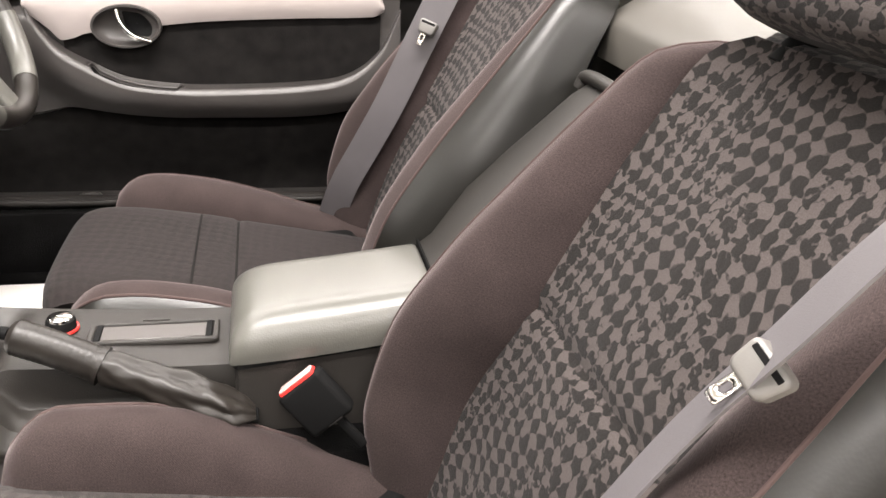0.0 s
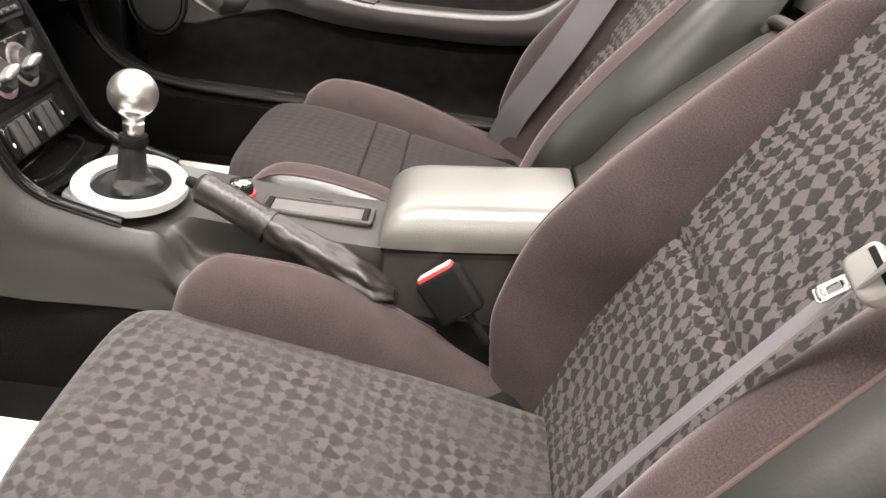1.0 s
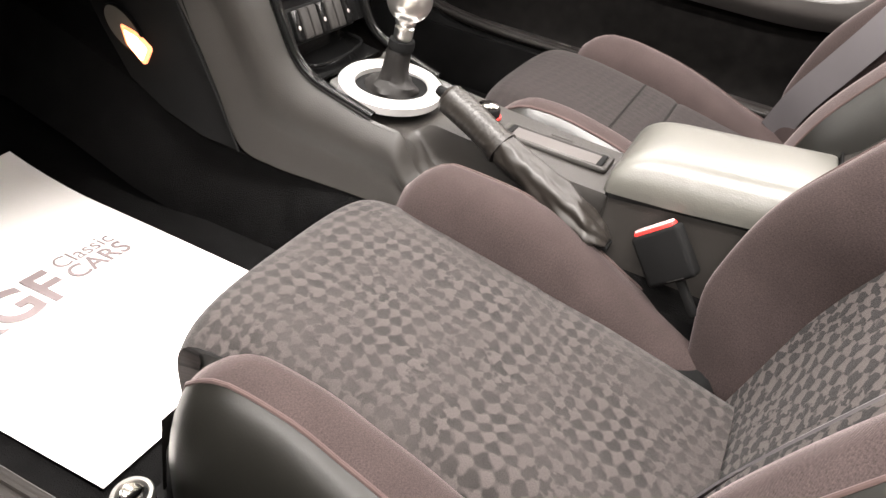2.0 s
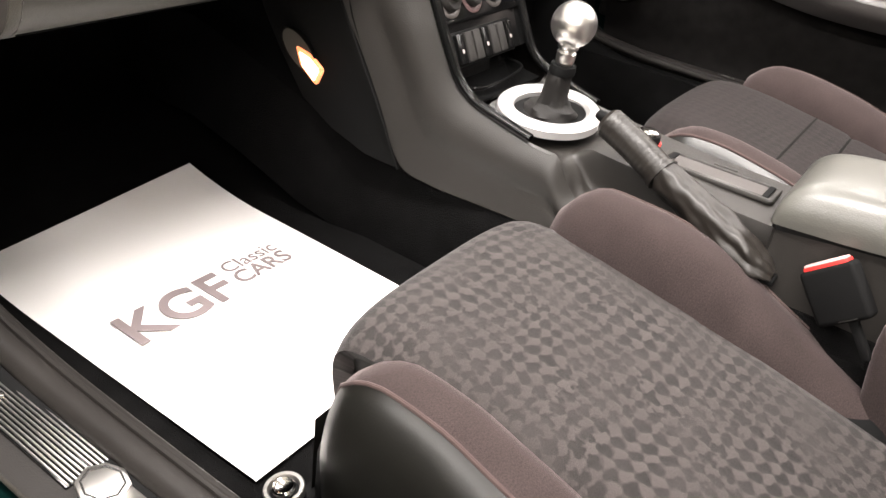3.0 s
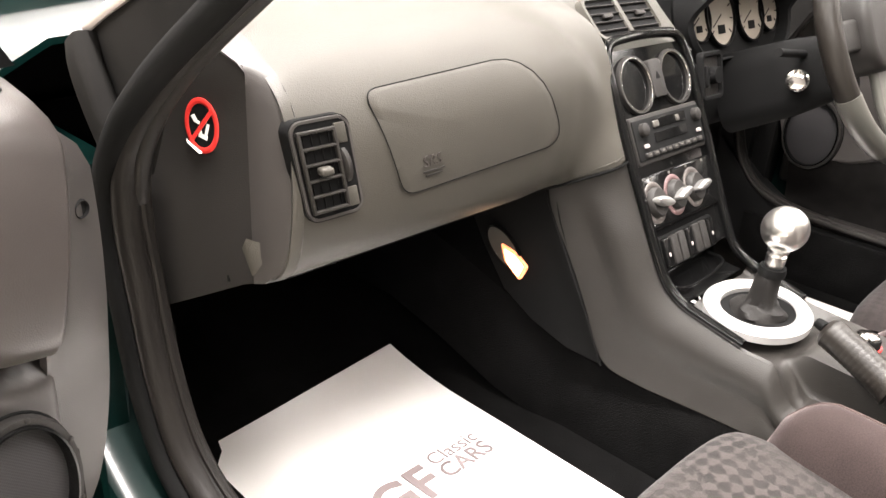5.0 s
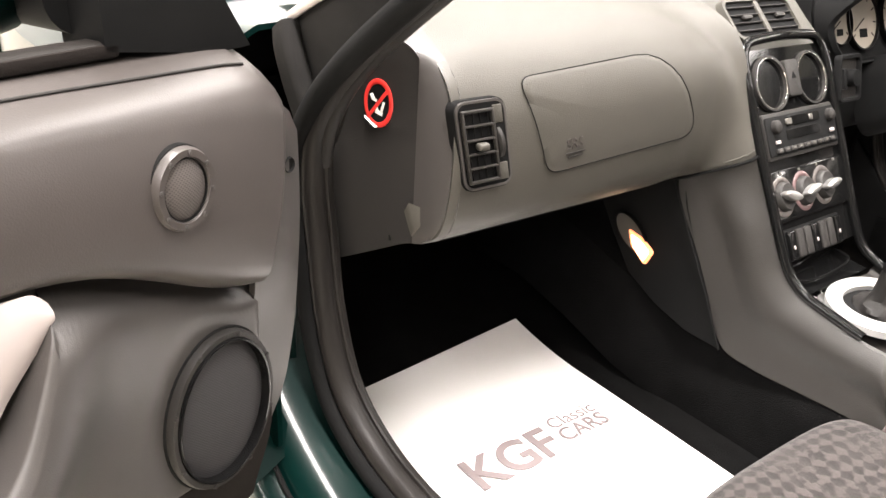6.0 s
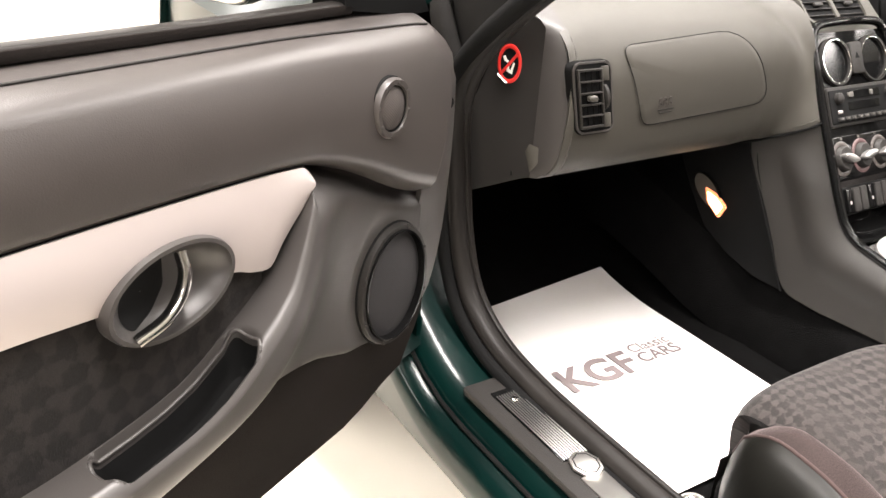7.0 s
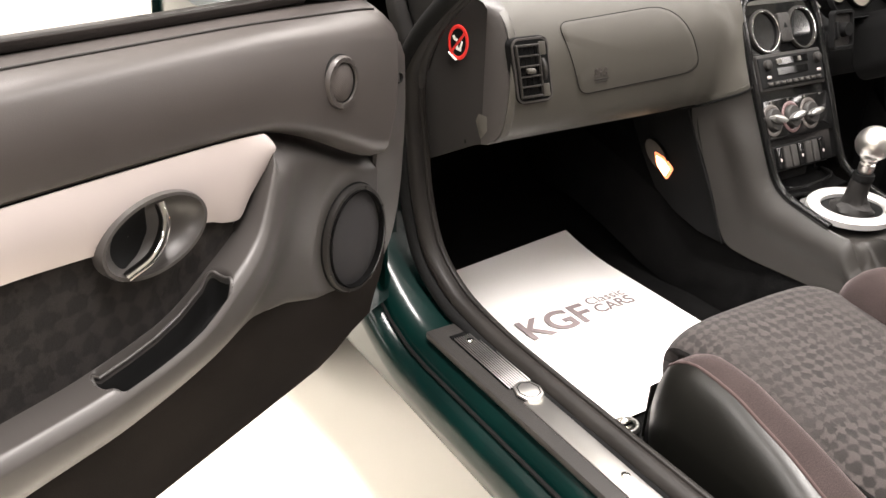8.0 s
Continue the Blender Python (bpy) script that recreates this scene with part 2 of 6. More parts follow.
STICKER_WHITE = surface("sticker_white", (0.75, 0.73, 0.70), 0.4, grain=500.0, vary=0.03)
DECK = surface("pale_deck_plastic", (0.055, 0.051, 0.044), 0.5, grain=900.0, vary=0.05)
GAUGE = surface("gauge_face", (0.22, 0.19, 0.155), 0.5, grain=500.0, vary=0.03)
FLOOR = surface("showroom_floor", (0.78, 0.73, 0.63), 0.22, grain=60.0, bump=0.03, vary=0.05, broad=2.0)
GREY_WALL = surface("grey_wall", (0.30, 0.29, 0.28), 0.8, grain=200.0, vary=0.04, broad=1.0)
WALL = surface("white_wall", (0.80, 0.79, 0.77), 0.8, grain=200.0, vary=0.02, broad=1.0)
CEILING = surface("grey_ceiling", (0.30, 0.30, 0.29), 0.9, grain=200.0, vary=0.05, broad=1.0)


def perforated(name, base, pitch=0.0013):
    """Moulded mesh: rows of small dark holes through a grey skin."""
    m, t, b = nodes_of(name, base, 0.6)
    sep = t.nodes.new("ShaderNodeSeparateXYZ")
    t.links.new(coords(t), sep.inputs[0])
    waves = []
    for axis in ("X", "Z"):
        a = t.nodes.new("ShaderNodeMath")
        a.operation = "MULTIPLY"
        a.inputs[1].default_value = math.pi / pitch
        t.links.new(sep.outputs[axis], a.inputs[0])
        w = t.nodes.new("ShaderNodeMath")
        w.operation = "SINE"
        t.links.new(a.outputs[0], w.inputs[0])
        waves.append(w.outputs[0])
    both = t.nodes.new("ShaderNodeMath")
    both.operation = "MULTIPLY"
    t.links.new(waves[0], both.inputs[0])
    t.links.new(waves[1], both.inputs[1])
    hole = tuple(0.45 * c for c in base)
    t.links.new(ramp(t, both.outputs[0], [(0.30, base), (0.48, hole)]), b.inputs["Base Color"])
    k = add(t, "ShaderNodeBump", Strength=0.3, Distance=0.0004)
    k.invert = True
    t.links.new(both.outputs[0], k.inputs["Height"])
    t.links.new(k.outputs[0], b.inputs["Normal"])
    return m


MESH_CLOTH = perforated("speaker_mesh", (0.026, 0.025, 0.026))
TWEETER_MESH = perforated("tweeter_mesh", (0.055, 0.048, 0.045))

for m_, level in ((MESH_CLOTH, 0.1), (TWEETER_MESH, 0.2)):
    m_.node_tree.nodes["Principled BSDF"].inputs["Specular IOR Level"].default_value = level
PAINT, _t, _b = nodes_of("green_paint", (0.002, 0.04, 0.03), 0.45, 0.0)
_b.inputs["Specular IOR Level"].default_value = 0.05
_n = add(_t, "ShaderNodeTexNoise", Scale=6.0, Detail=4.0)
_t.links.new(coords(_t), _n.inputs["Vector"])
_t.links.new(ramp(_t, _n.outputs["Fac"], [(0.35, (0.0003, 0.0048, 0.0042)), (0.65, (0.0004, 0.0078, 0.0066))]), _b.inputs["Base Color"])
_b.inputs["Coat Weight"].default_value = 0.45
_b.inputs["Coat Roughness"].default_value = 0.16

GLASS, _t, _b = nodes_of("clear_glass", (0.9, 0.95, 0.93), 0.02)
_b.inputs["Transmission Weight"].default_value = 1.0
MIRROR, _t, _b = nodes_of("mirror_glass", (0.85, 0.87, 0.88), 0.02, 1.0)
LAMP_GLOW, _t, _b = nodes_of("courtesy_bulb", (1.0, 0.75, 0.5), 0.3)
_b.inputs["Emission Color"].default_value = (1.0, 0.62, 0.36, 1)
_b.inputs["Emission Strength"].default_value = 12.0
LAMP_RIM, _t, _b = nodes_of("lamp_lens", (0.9, 0.4, 0.2), 0.3)
_b.inputs["Emission Color"].default_value = (1.0, 0.30, 0.12, 1)
_b.inputs["Emission Strength"].default_value = 1.6

# ---- mesh helpers ----


def thing(name, label, category, group="", kind="", at=(0, 0, 0)):
    ob = new(name)
    ob.location = at
    ob.empty_display_size = 0.05
    return tagged(ob, label, category, group, kind)


def part(name, bm, material, parent=None, label="", smooth=True, fix=True, crease=40):
    """Links a bmesh as one mesh object under a thing or a part. Its points are in the thing's own frame."""
    if fix:
        bmesh.ops.recalc_face_normals(bm, faces=bm.faces[:])
    me = bpy.data.meshes.new(name)
    bm.to_mesh(me)
    bm.free()
    me.materials.append(material)
    if smooth:
        me.shade_smooth()
        me.set_sharp_from_angle(angle=radians(crease))
    ob = new(name, me)
    if parent:
        ob.parent = parent
    return tagged(ob, label)


def loft(sections, closed=True, caps=True, bm=None, uv=None):
    """Quads between rows of points. closed: each row is a loop."""
    bm = bm or bmesh.new()
    rows = [[bm.verts.new(p) for p in s] for s in sections]
    lay = bm.loops.layers.uv.verify()
    n = len(rows[0])
    for i in range(len(rows) - 1):
        for j in range(n if closed else n - 1):
            k = (j + 1) % n
            f = bm.faces.new((rows[i][j], rows[i][k], rows[i + 1][k], rows[i + 1][j]))
            if uv:
                for lp, (a, b) in zip(f.loops, ((i, j), (i, j + 1), (i + 1, j + 1), (i + 1, j))):
                    lp[lay].uv = uv[a][b] if b < len(uv[a]) else uv[a][0]
    if caps and closed:
        bm.faces.new(rows[0][::-1])
        bm.faces.new(rows[-1])
    return bm


def metre_uv(sections):
    """Uv in metres along a grid: across by arc length from each row's middle, along by the middle column."""
    out, along, prev = [], 0.0, None
    for s in sections:
        pts = [Vector(p) for p in s]
        mid = len(pts) // 2
        if prev is not None:
            along += (pts[mid] - prev).length
        prev = pts[mid]
        acc, row = 0.0, [0.0]
        for a, b in zip(pts, pts[1:]):
            acc += (b - a).length
            row.append(acc)
        out.append([(u - row[mid], along) for u in row])
    return out


def sheet(sections, thick=0.004, bm=None):
    """An open grid given thickness."""
    bm = loft(sections, closed=False, caps=False, bm=bm, uv=metre_uv(sections))
    if thick:
        bmesh.ops.recalc_face_normals(bm, faces=bm.faces[:])
        bmesh.ops.solidify(bm, geom=bm.faces[:], thickness=thick)
    return bm


def box(cx, cy, cz, sx, sy, sz, bevel=0.004, seg=2, bm=None, m=None):
    own = bmesh.new()
    bmesh.ops.create_cube(own, size=1, matrix=Matrix.Translation((cx, cy, cz)) @ Matrix.Diagonal((sx, sy, sz, 1)))
    if bevel:
        bmesh.ops.bevel(own, geom=own.edges[:], offset=bevel, segments=seg, profile=0.5, affect="EDGES")
    return merged(own, bm, m)


def merged(own, bm=None, m=None):
    if m is not None:
        bmesh.ops.transform(own, matrix=m, verts=own.verts[:])
    if bm is None:
        return own
    me = bpy.data.meshes.new("tmp")
    own.to_mesh(me)
    own.free()
    bm.from_mesh(me)
    bpy.data.meshes.remove(me)
    return bm


def rounded(w, h, r, n=6):
    """A rounded rectangle's outline, centred."""
    pts = []
    for cx, cy, a0 in ((w / 2 - r, h / 2 - r, 0), (-w / 2 + r, h / 2 - r, 90), (-w / 2 + r, -h / 2 + r, 180), (w / 2 - r, -h / 2 + r, 270)):
        for i in range(n + 1):
            a = radians(a0 + 90 * i / n)
            pts.append((cx + r * math.cos(a), cy + r * math.sin(a)))
    return pts


def oval(a, b, n=32, cx=0.0, cy=0.0):
    return [(cx + a * math.cos(2 * math.pi * i / n), cy + b * math.sin(2 * math.pi * i / n)) for i in range(n)]


def slab(outline, z0, z1, bevel=0.0, seg=2, bm=None, m=None):
    """An outline in x, y raised from z0 to z1, with its top edge rounded."""
    c = (sum(p[0] for p in outline) / len(outline), sum(p[1] for p in outline) / len(outline))
    rings = [[(x, y, z0) for x, y in outline]]
    if bevel:
        size = max(max(p[0] for p in outline) - min(p[0] for p in outline), 1e-6), max(max(p[1] for p in outline) - min(p[1] for p in outline), 1e-6)
        for i in range(seg + 1):
            a = math.pi / 2 * i / seg
            fx, fy = [1 - 2 * bevel * (1 - math.cos(a)) / s for s in size]
            rings.append([(c[0] + (x - c[0]) * fx, c[1] + (y - c[1]) * fy, z1 - bevel + bevel * math.sin(a)) for x, y in outline])
    else:
        rings.append([(x, y, z1) for x, y in outline])
    return merged(loft(rings), bm, m)


def ring(outer, inner, z0, z1, bm=None, m=None, round_=0.3):
    """A frame between two outlines of as many points, with a softened crown."""
    d = (z1 - z0) * round_
    mid = [((a[0] * 0.8 + b[0] * 0.2), (a[1] * 0.8 + b[1] * 0.2)) for a, b in zip(outer, inner)]
    mid2 = [((a[0] * 0.2 + b[0] * 0.8), (a[1] * 0.2 + b[1] * 0.8)) for a, b in zip(outer, inner)]
    loops = [(outer, z0), (outer, z1 - d), (mid, z1), (mid2, z1), (inner, z1 - d), (inner, z0)]
    bmr = loft([[(x, y, z) for x, y in o] for o, z in loops], caps=False)
    return merged(bmr, bm, m)


def smooth_path(pts, per=6):
    """A curve through the points (Catmull-Rom)."""
    p = [Vector(q) for q in pts]
    p = [2 * p[0] - p[1], *p, 2 * p[-1] - p[-2]]
    out = []
    for i in range(1, len(p) - 2):
        for k in range(per):
            t = k / per
            a, b, c, d = p[i - 1 : i + 3]
            out.append(0.5 * (2 * b + (c - a) * t + (2 * a - 5 * b + 4 * c - d) * t * t + (3 * b - a - 3 * c + d) * t**3))
    return out + [p[-2]]


def sweep(path, profile, up=(0, 0, 1), scale=None, bm=None, caps=True):
    """A profile (across, up) carried along a path. scale: one number for each point of the path."""
    path = [Vector(p) for p in path]
    rows = []
    for i, p in enumerate(path):
        d = (path[min(i + 1, len(path) - 1)] - path[max(i - 1, 0)]).normalized()
        side = d.cross(Vector(up)).normalized()
        high = side.cross(d)
        s = scale[i] if scale else 1.0
        rows.append([p + side * (a * s) + high * (b * s) for a, b in profile])
    return loft(rows, caps=caps, bm=bm)


def turned(rows, n=32, m=None, bm=None, caps=True):
    """A solid of revolution about z from rows of (radius, z)."""
    own = loft([[(r * math.cos(2 * math.pi * i / n), r * math.sin(2 * math.pi * i / n), z) for i in range(n)] for r, z in rows], caps=caps)
    return merged(own, bm, m)


def ball(r, m, n=24, bm=None):
    own = bmesh.new()
    bmesh.ops.create_uvsphere(own, u_segments=n, v_segments=n // 2, radius=r)
    return merged(own, bm, m)


def axes(o, ex, ey, ez):
    m = Matrix((Vector(ex), Vector(ey), Vector(ez))).transposed().to_4x4()
    m.translation = Vector(o)
    return m


def lerp(rows, x):
    """Smooth interpolation in rows of (x, value...), with no overshoot."""
    if x <= rows[0][0]:
        return rows[0][1:]
    for i, (a, b) in enumerate(zip(rows, rows[1:])):
        if x <= b[0]:
            h = b[0] - a[0]
            t = (x - a[0]) / h
            out = []
            for k in range(1, len(a)):
                d = (b[k] - a[k]) / h
                slope = []
                for q, r in ((i - 1, i), (i + 1, i + 2)):
                    e = d if q < 0 or r >= len(rows) else (rows[r][k] - rows[q][k]) / (rows[r][0] - rows[q][0])
                    slope.append(2 * d * e / (d + e) if d * e > 0 else 0.0)
                m0, m1 = slope
                out.append(a[k] * (1 + 2 * t) * (1 - t) ** 2 + h * m0 * t * (1 - t) ** 2 + b[k] * t * t * (3 - 2 * t) + h * m1 * t * t * (t - 1))
            return tuple(out)
    return rows[-1][1:]


def span(a, b, n):
    return [a + (b - a) * i / n for i in range(n + 1)]


def words(text, size, m, material, parent, name="lettering", thick=0.0003, align="LEFT", bold=0.0):
    """Built-in font letters as a mesh."""
    cu = bpy.data.curves.new("letters", "FONT")
    cu.body, cu.size, cu.extrude, cu.align_x, cu.offset = text, size, thick, align, bold
    tmp = bpy.data.objects.new("letters", cu)
    scene.collection.objects.link(tmp)
    me = bpy.data.meshes.new_from_object(tmp.evaluated_get(bpy.context.evaluated_depsgraph_get()))
    bpy.data.objects.remove(tmp)
    me.transform(m)
    me.materials.clear()
    me.materials.append(material)
    ob = new(name, me)
    ob.parent = parent
    return ob

# ---- structure: showroom ----
bm = bmesh.new()
for a in span(-9, 9, 12)[:-1]:
    for b in span(-9, 9, 12)[:-1]:
        bm.faces.new([bm.verts.new(p) for p in ((a, b, 0), (a + 1.5, b, 0), (a + 1.5, b + 1.5, 0), (a, b + 1.5, 0))])
bmesh.ops.remove_doubles(bm, verts=bm.verts[:], dist=0.001)
tagged(part("floor", bm, FLOOR, smooth=False), "glossy cream showroom floor", "floor", kind="structure")
# unseen walls and ceiling added in grey to hold down fill and reflections
for nm, x, y, sx, sy in (("wall_north", 0, 9, 18.4, 0.2), ("wall_south", 0, -9, 18.4, 0.2), ("wall_east", 9, 0, 0.2, 17.7), ("wall_west", -9, 0, 0.2, 17.7)):
    tagged(part(nm, box(x, y, 1.7, sx, sy, 3.38, 0), WALL if nm == "wall_west" else GREY_WALL, smooth=False), "plain white showroom wall" if nm == "wall_west" else "unseen showroom wall, greyed to cut bounce light", "wall", kind="structure")
tagged(part("ceiling", box(0, 0, 3.5, 18.4, 18.4, 0.2, 0), CEILING, smooth=False), "unseen showroom ceiling, greyed to cut bounce light", "ceiling", kind="structure")

# ---- car shell ----


def ease(a, b, x):
    t = min(1.0, max(0.0, (x - a) / (b - a)))
    return t * t * (3 - 2 * t)


shell = thing("roadster", "dark green two-seat roadster body shell with black carpet", "car", at=(0, 0, 0.2))


def local(p, o):
    return tuple(a - b for a, b in zip(p, o))


def in_shell(rows):
    return [[local(p, (0, 0, 0.2)) for p in r] for r in rows]


# carpeted floor, toe board, tunnel, kick panels, rear bulkhead
xs = [0.46, 0.2, 0.0, -0.3, -0.6, -0.82, -0.95, -1.05, -1.1]
zs = [0.25, 0.25, 0.252, 0.255, 0.256, 0.262, 0.30, 0.40, 0.66]
prof = smooth_path([(x, 0, z) for x, z in zip(xs, zs)], 3)
part("carpet_floor", sheet(in_shell([[(p.x, y, p.z - 0.001 + 0.001 * noise.noise((p.x * 9, y * 9, 0))) for y in span(-0.625, 0.625, 24)] for p in prof]), 0.01), CARPET, shell, "black carpet")
for s in (-1, 1):
    part("kick_panel", sheet(in_shell([[(x, s * ((0.626 if s < 0 else 0.612) + 0.004 * math.sin(9 * z)), z) for z in span(0.24, 0.545 if s < 0 else 0.66, 6)] for x in span(-0.66 if s < 0 else -0.71, -1.1, 6)]), 0.012), CARPET, shell, "black carpeted side lining")
    part("sill_carpet", sheet(in_shell([[(x, s * (0.616 + 0.004 * ease(0.24, 0.36, z)), z) for z in span(0.24, 0.372, 5)] for x in span(0.46, -0.63, 10)]), 0.008), CARPET, shell, "black carpeted sill side")
tun = [(-0.125, 0.24), (-0.122, 0.33), (-0.112, 0.385), (-0.08, 0.41), (0.08, 0.41), (0.112, 0.385), (0.122, 0.33), (0.125, 0.24)]
part("tunnel", loft(in_shell([[(x, y * (1 if x > -0.6 else 1.15), z + (0 if x > -0.5 else min(0.1, (-0.5 - x) * 0.3))) for y, z in tun] for x in span(0.46, -1.08, 14)])), CARPET, shell, "black carpeted tunnel")
part("rear_bulkhead", sheet(in_shell([[(0.44 + 0.1 * (z - 0.25), y, z) for y in span(-0.66, 0.66, 12)] for z in span(0.24, 0.78, 6)]), 0.02), CARPET, shell, "black trimmed rear bulkhead")
# added block that stops the bright background showing through at the driver's hinge
part("hinge_gap_filler", box(-0.664, 0.712, 0.32, 0.06, 0.05, 0.50, 0.004), BLACK, shell, "black filler added to block the bright gap at the hinge post")
part("firewall", box(-1.12, 0, 0.55 - 0.2, 0.03, 1.36, 0.7, 0.005), BLACK, shell)

# sills: painted, with a rolled outer edge
SILL = [(-0.622, 0.20), (-0.626, 0.36), (-0.635, 0.372), (-0.66, 0.370), (-0.69, 0.3685), (-0.708, 0.362), (-0.719, 0.352), (-0.724, 0.343), (-0.733, 0.340), (-0.742, 0.336), (-0.750, 0.327), (-0.754, 0.312), (-0.752, 0.296), (-0.74, 0.27), (-0.70, 0.22), (-0.66, 0.18)]
SILL = [(q.x, q.y) for q in smooth_path([(y, z, 0) for y, z in SILL], 4)]
for s in (1, -1):
    rows = []
    for x in span(0.62, -0.72, 60):
        rise = min(0.16, max(0.0, (-0.47 - x) / 0.14) ** 2 * 0.042)
        rows.append([(x, s * y, z + (rise if 0.3 < z and abs(y) > 0.61 else 0)) for y, z in SILL])
    # the driver's side takes plain black in place of the green
    part("sill", loft(in_shell(rows)), PAINT if s > 0 else BLACK, shell, "glossy dark green painted sill" if s > 0 else "sill coloured plain black")
    seam = [local((x, s * -0.7265, 0.3465 + min(0.16, max(0.0, (-0.47 - x) / 0.14) ** 2 * 0.042)), (0, 0, 0.2)) for x in span(0.6, -0.62, 24)]
    part("sill_seam", sweep(seam, oval(0.0028, 0.0028, 8)), BLACK, shell, "dark seam along the sill")
    # hinge post
    post = [[(-0.668, s * -0.662, z), (-0.670, s * -0.695, z), (-0.69, s * -0.725, z), (-0.72, s * -0.74, z), (-0.80, s * -0.745, z), (-0.80, s * -0.645, z), (-0.70, s * -0.645, z)] for z in span(0.36, 0.715, 10)]
    part("hinge_post", loft(in_shell(post)), PAINT if s > 0 else BLACK, shell, "dark green painted hinge post" if s > 0 else "hinge post coloured plain black")
    # outer wing
    wing = [[(-0.74 - 0.9 * a, s * (-0.752 - 0.04 * math.sin(math.pi * a)), max(z, 0.16 + 0.20 * ease(0.27, 0.0, a) + 0.001 * z)) for z in (0.16, 0.3, 0.45, 0.6, 0.72)] + [(-0.74 - 0.9 * a, s * -0.735, 0.765), (-0.74 - 0.9 * a, s * -0.66, 0.805), (-0.74 - 0.9 * a, s * -0.3, 0.83), (-0.74 - 0.9 * a, s * -0.001, 0.838)] for a in span(0, 1, 8)]
    part("front_wing", sheet(in_shell(wing), 0.006), PAINT, shell, "dark green painted front wing")
    rear = [[(0.55 + 1.0 * a, s * (-0.79 + 0.03 * a * a), z) for z in (0.16, 0.4, 0.6, 0.75)] + [(0.55 + 1.0 * a, s * -0.74, 0.84), (0.55 + 1.0 * a, s * -0.5, 0.87), (0.55 + 1.0 * a, s * -0.2, 0.88), (0.55 + 1.0 * a, s * -0.001, 0.882)] for a in span(0, 1, 8)]
    part("rear_wing", sheet(in_shell(rear), 0.006), PAINT, shell, "dark green painted rear wing")
    # A-pillar, its black corner plate and foot
    pil = smooth_path([(-0.640, s * -0.645, 0.69), (-0.624, s * -0.645, 0.735), (-0.598, s * -0.642, 0.775), (-0.560, s * -0.638, 0.812), (-0.52, s * -0.632, 0.845), (-0.47, s * -0.62, 0.886), (-0.40, s * -0.60, 0.95), (-0.28, s * -0.565, 1.07), (-0.18, s * -0.54, 1.19)], 5)
    part("windscreen_pillar", sweep([local(p, (0, 0, 0.2)) for p in pil], rounded(0.024, 0.018, 0.007, 4), up=(0, 1, 0)), RUBBER, shell, "black windscreen pillar trim")
    corner = [(-0.655, 0.70), (-0.675, 0.755), (-0.692, 0.795), (-0.690, 0.818), (-0.645, 0.838), (-0.60, 0.859), (-0.50, 0.915), (-0.40, 0.99), (-0.38, 0.96), (-0.47, 0.875), (-0.53, 0.828), (-0.60, 0.765), (-0.63, 0.71)]
    part("corner_plate", loft(in_shell([[(x, s * y, z) for x, z in corner] for y in (-0.646, -0.632)])), CORNER, shell, "black corner trim at the pillar foot")
    flap = smooth_path([(-0.690, s * -0.652, 0.812), (-0.680, s * -0.656, 0.795), (-0.665, s * -0.656, 0.768), (-0.652, s * -0.652, 0.735), (-0.662, s * -0.640, 0.69)], 5)
    part("corner_seal", sweep([local(p, (0, 0, 0.2)) for p in flap], rounded(0.034, 0.022, 0.009, 4), up=(0, 1, 0)), CORNER, shell, "black rubber corner seal")
    strip = smooth_path([local(p, (0, 0, 0.2)) for p in ((-0.685, s * -0.650, 0.822), (-0.645, s * -0.65, 0.841), (-0.60, s * -0.649, 0.862), (-0.50, s * -0.645, 0.918), (-0.40, s * -0.64, 0.993))], 4)
    part("screen_edge_line", sweep(strip, oval(0.004, 0.005, 10)), SILVER, shell, "pale line along the windscreen edge")
part("header_rail", sweep([local(p, (0, 0, 0.2)) for p in ((-0.18, -0.54, 1.19), (-0.22, 0, 1.23), (-0.18, 0.54, 1.19))], oval(0.03, 0.02, 12)), BLACK, shell)
glass = loft(in_shell([[(-0.72 + 0.54 * v - 0.06 * (1 - (y / 0.6) ** 2), y * (1 - 0.10 * v), 0.84 + 0.37 * v) for y in span(-0.6, 0.6, 12)] for v in span(0, 1, 6)]), closed=False, caps=False)
g = part("windscreen", glass, GLASS, shell, "clear windscreen glass")
g.visible_shadow = False

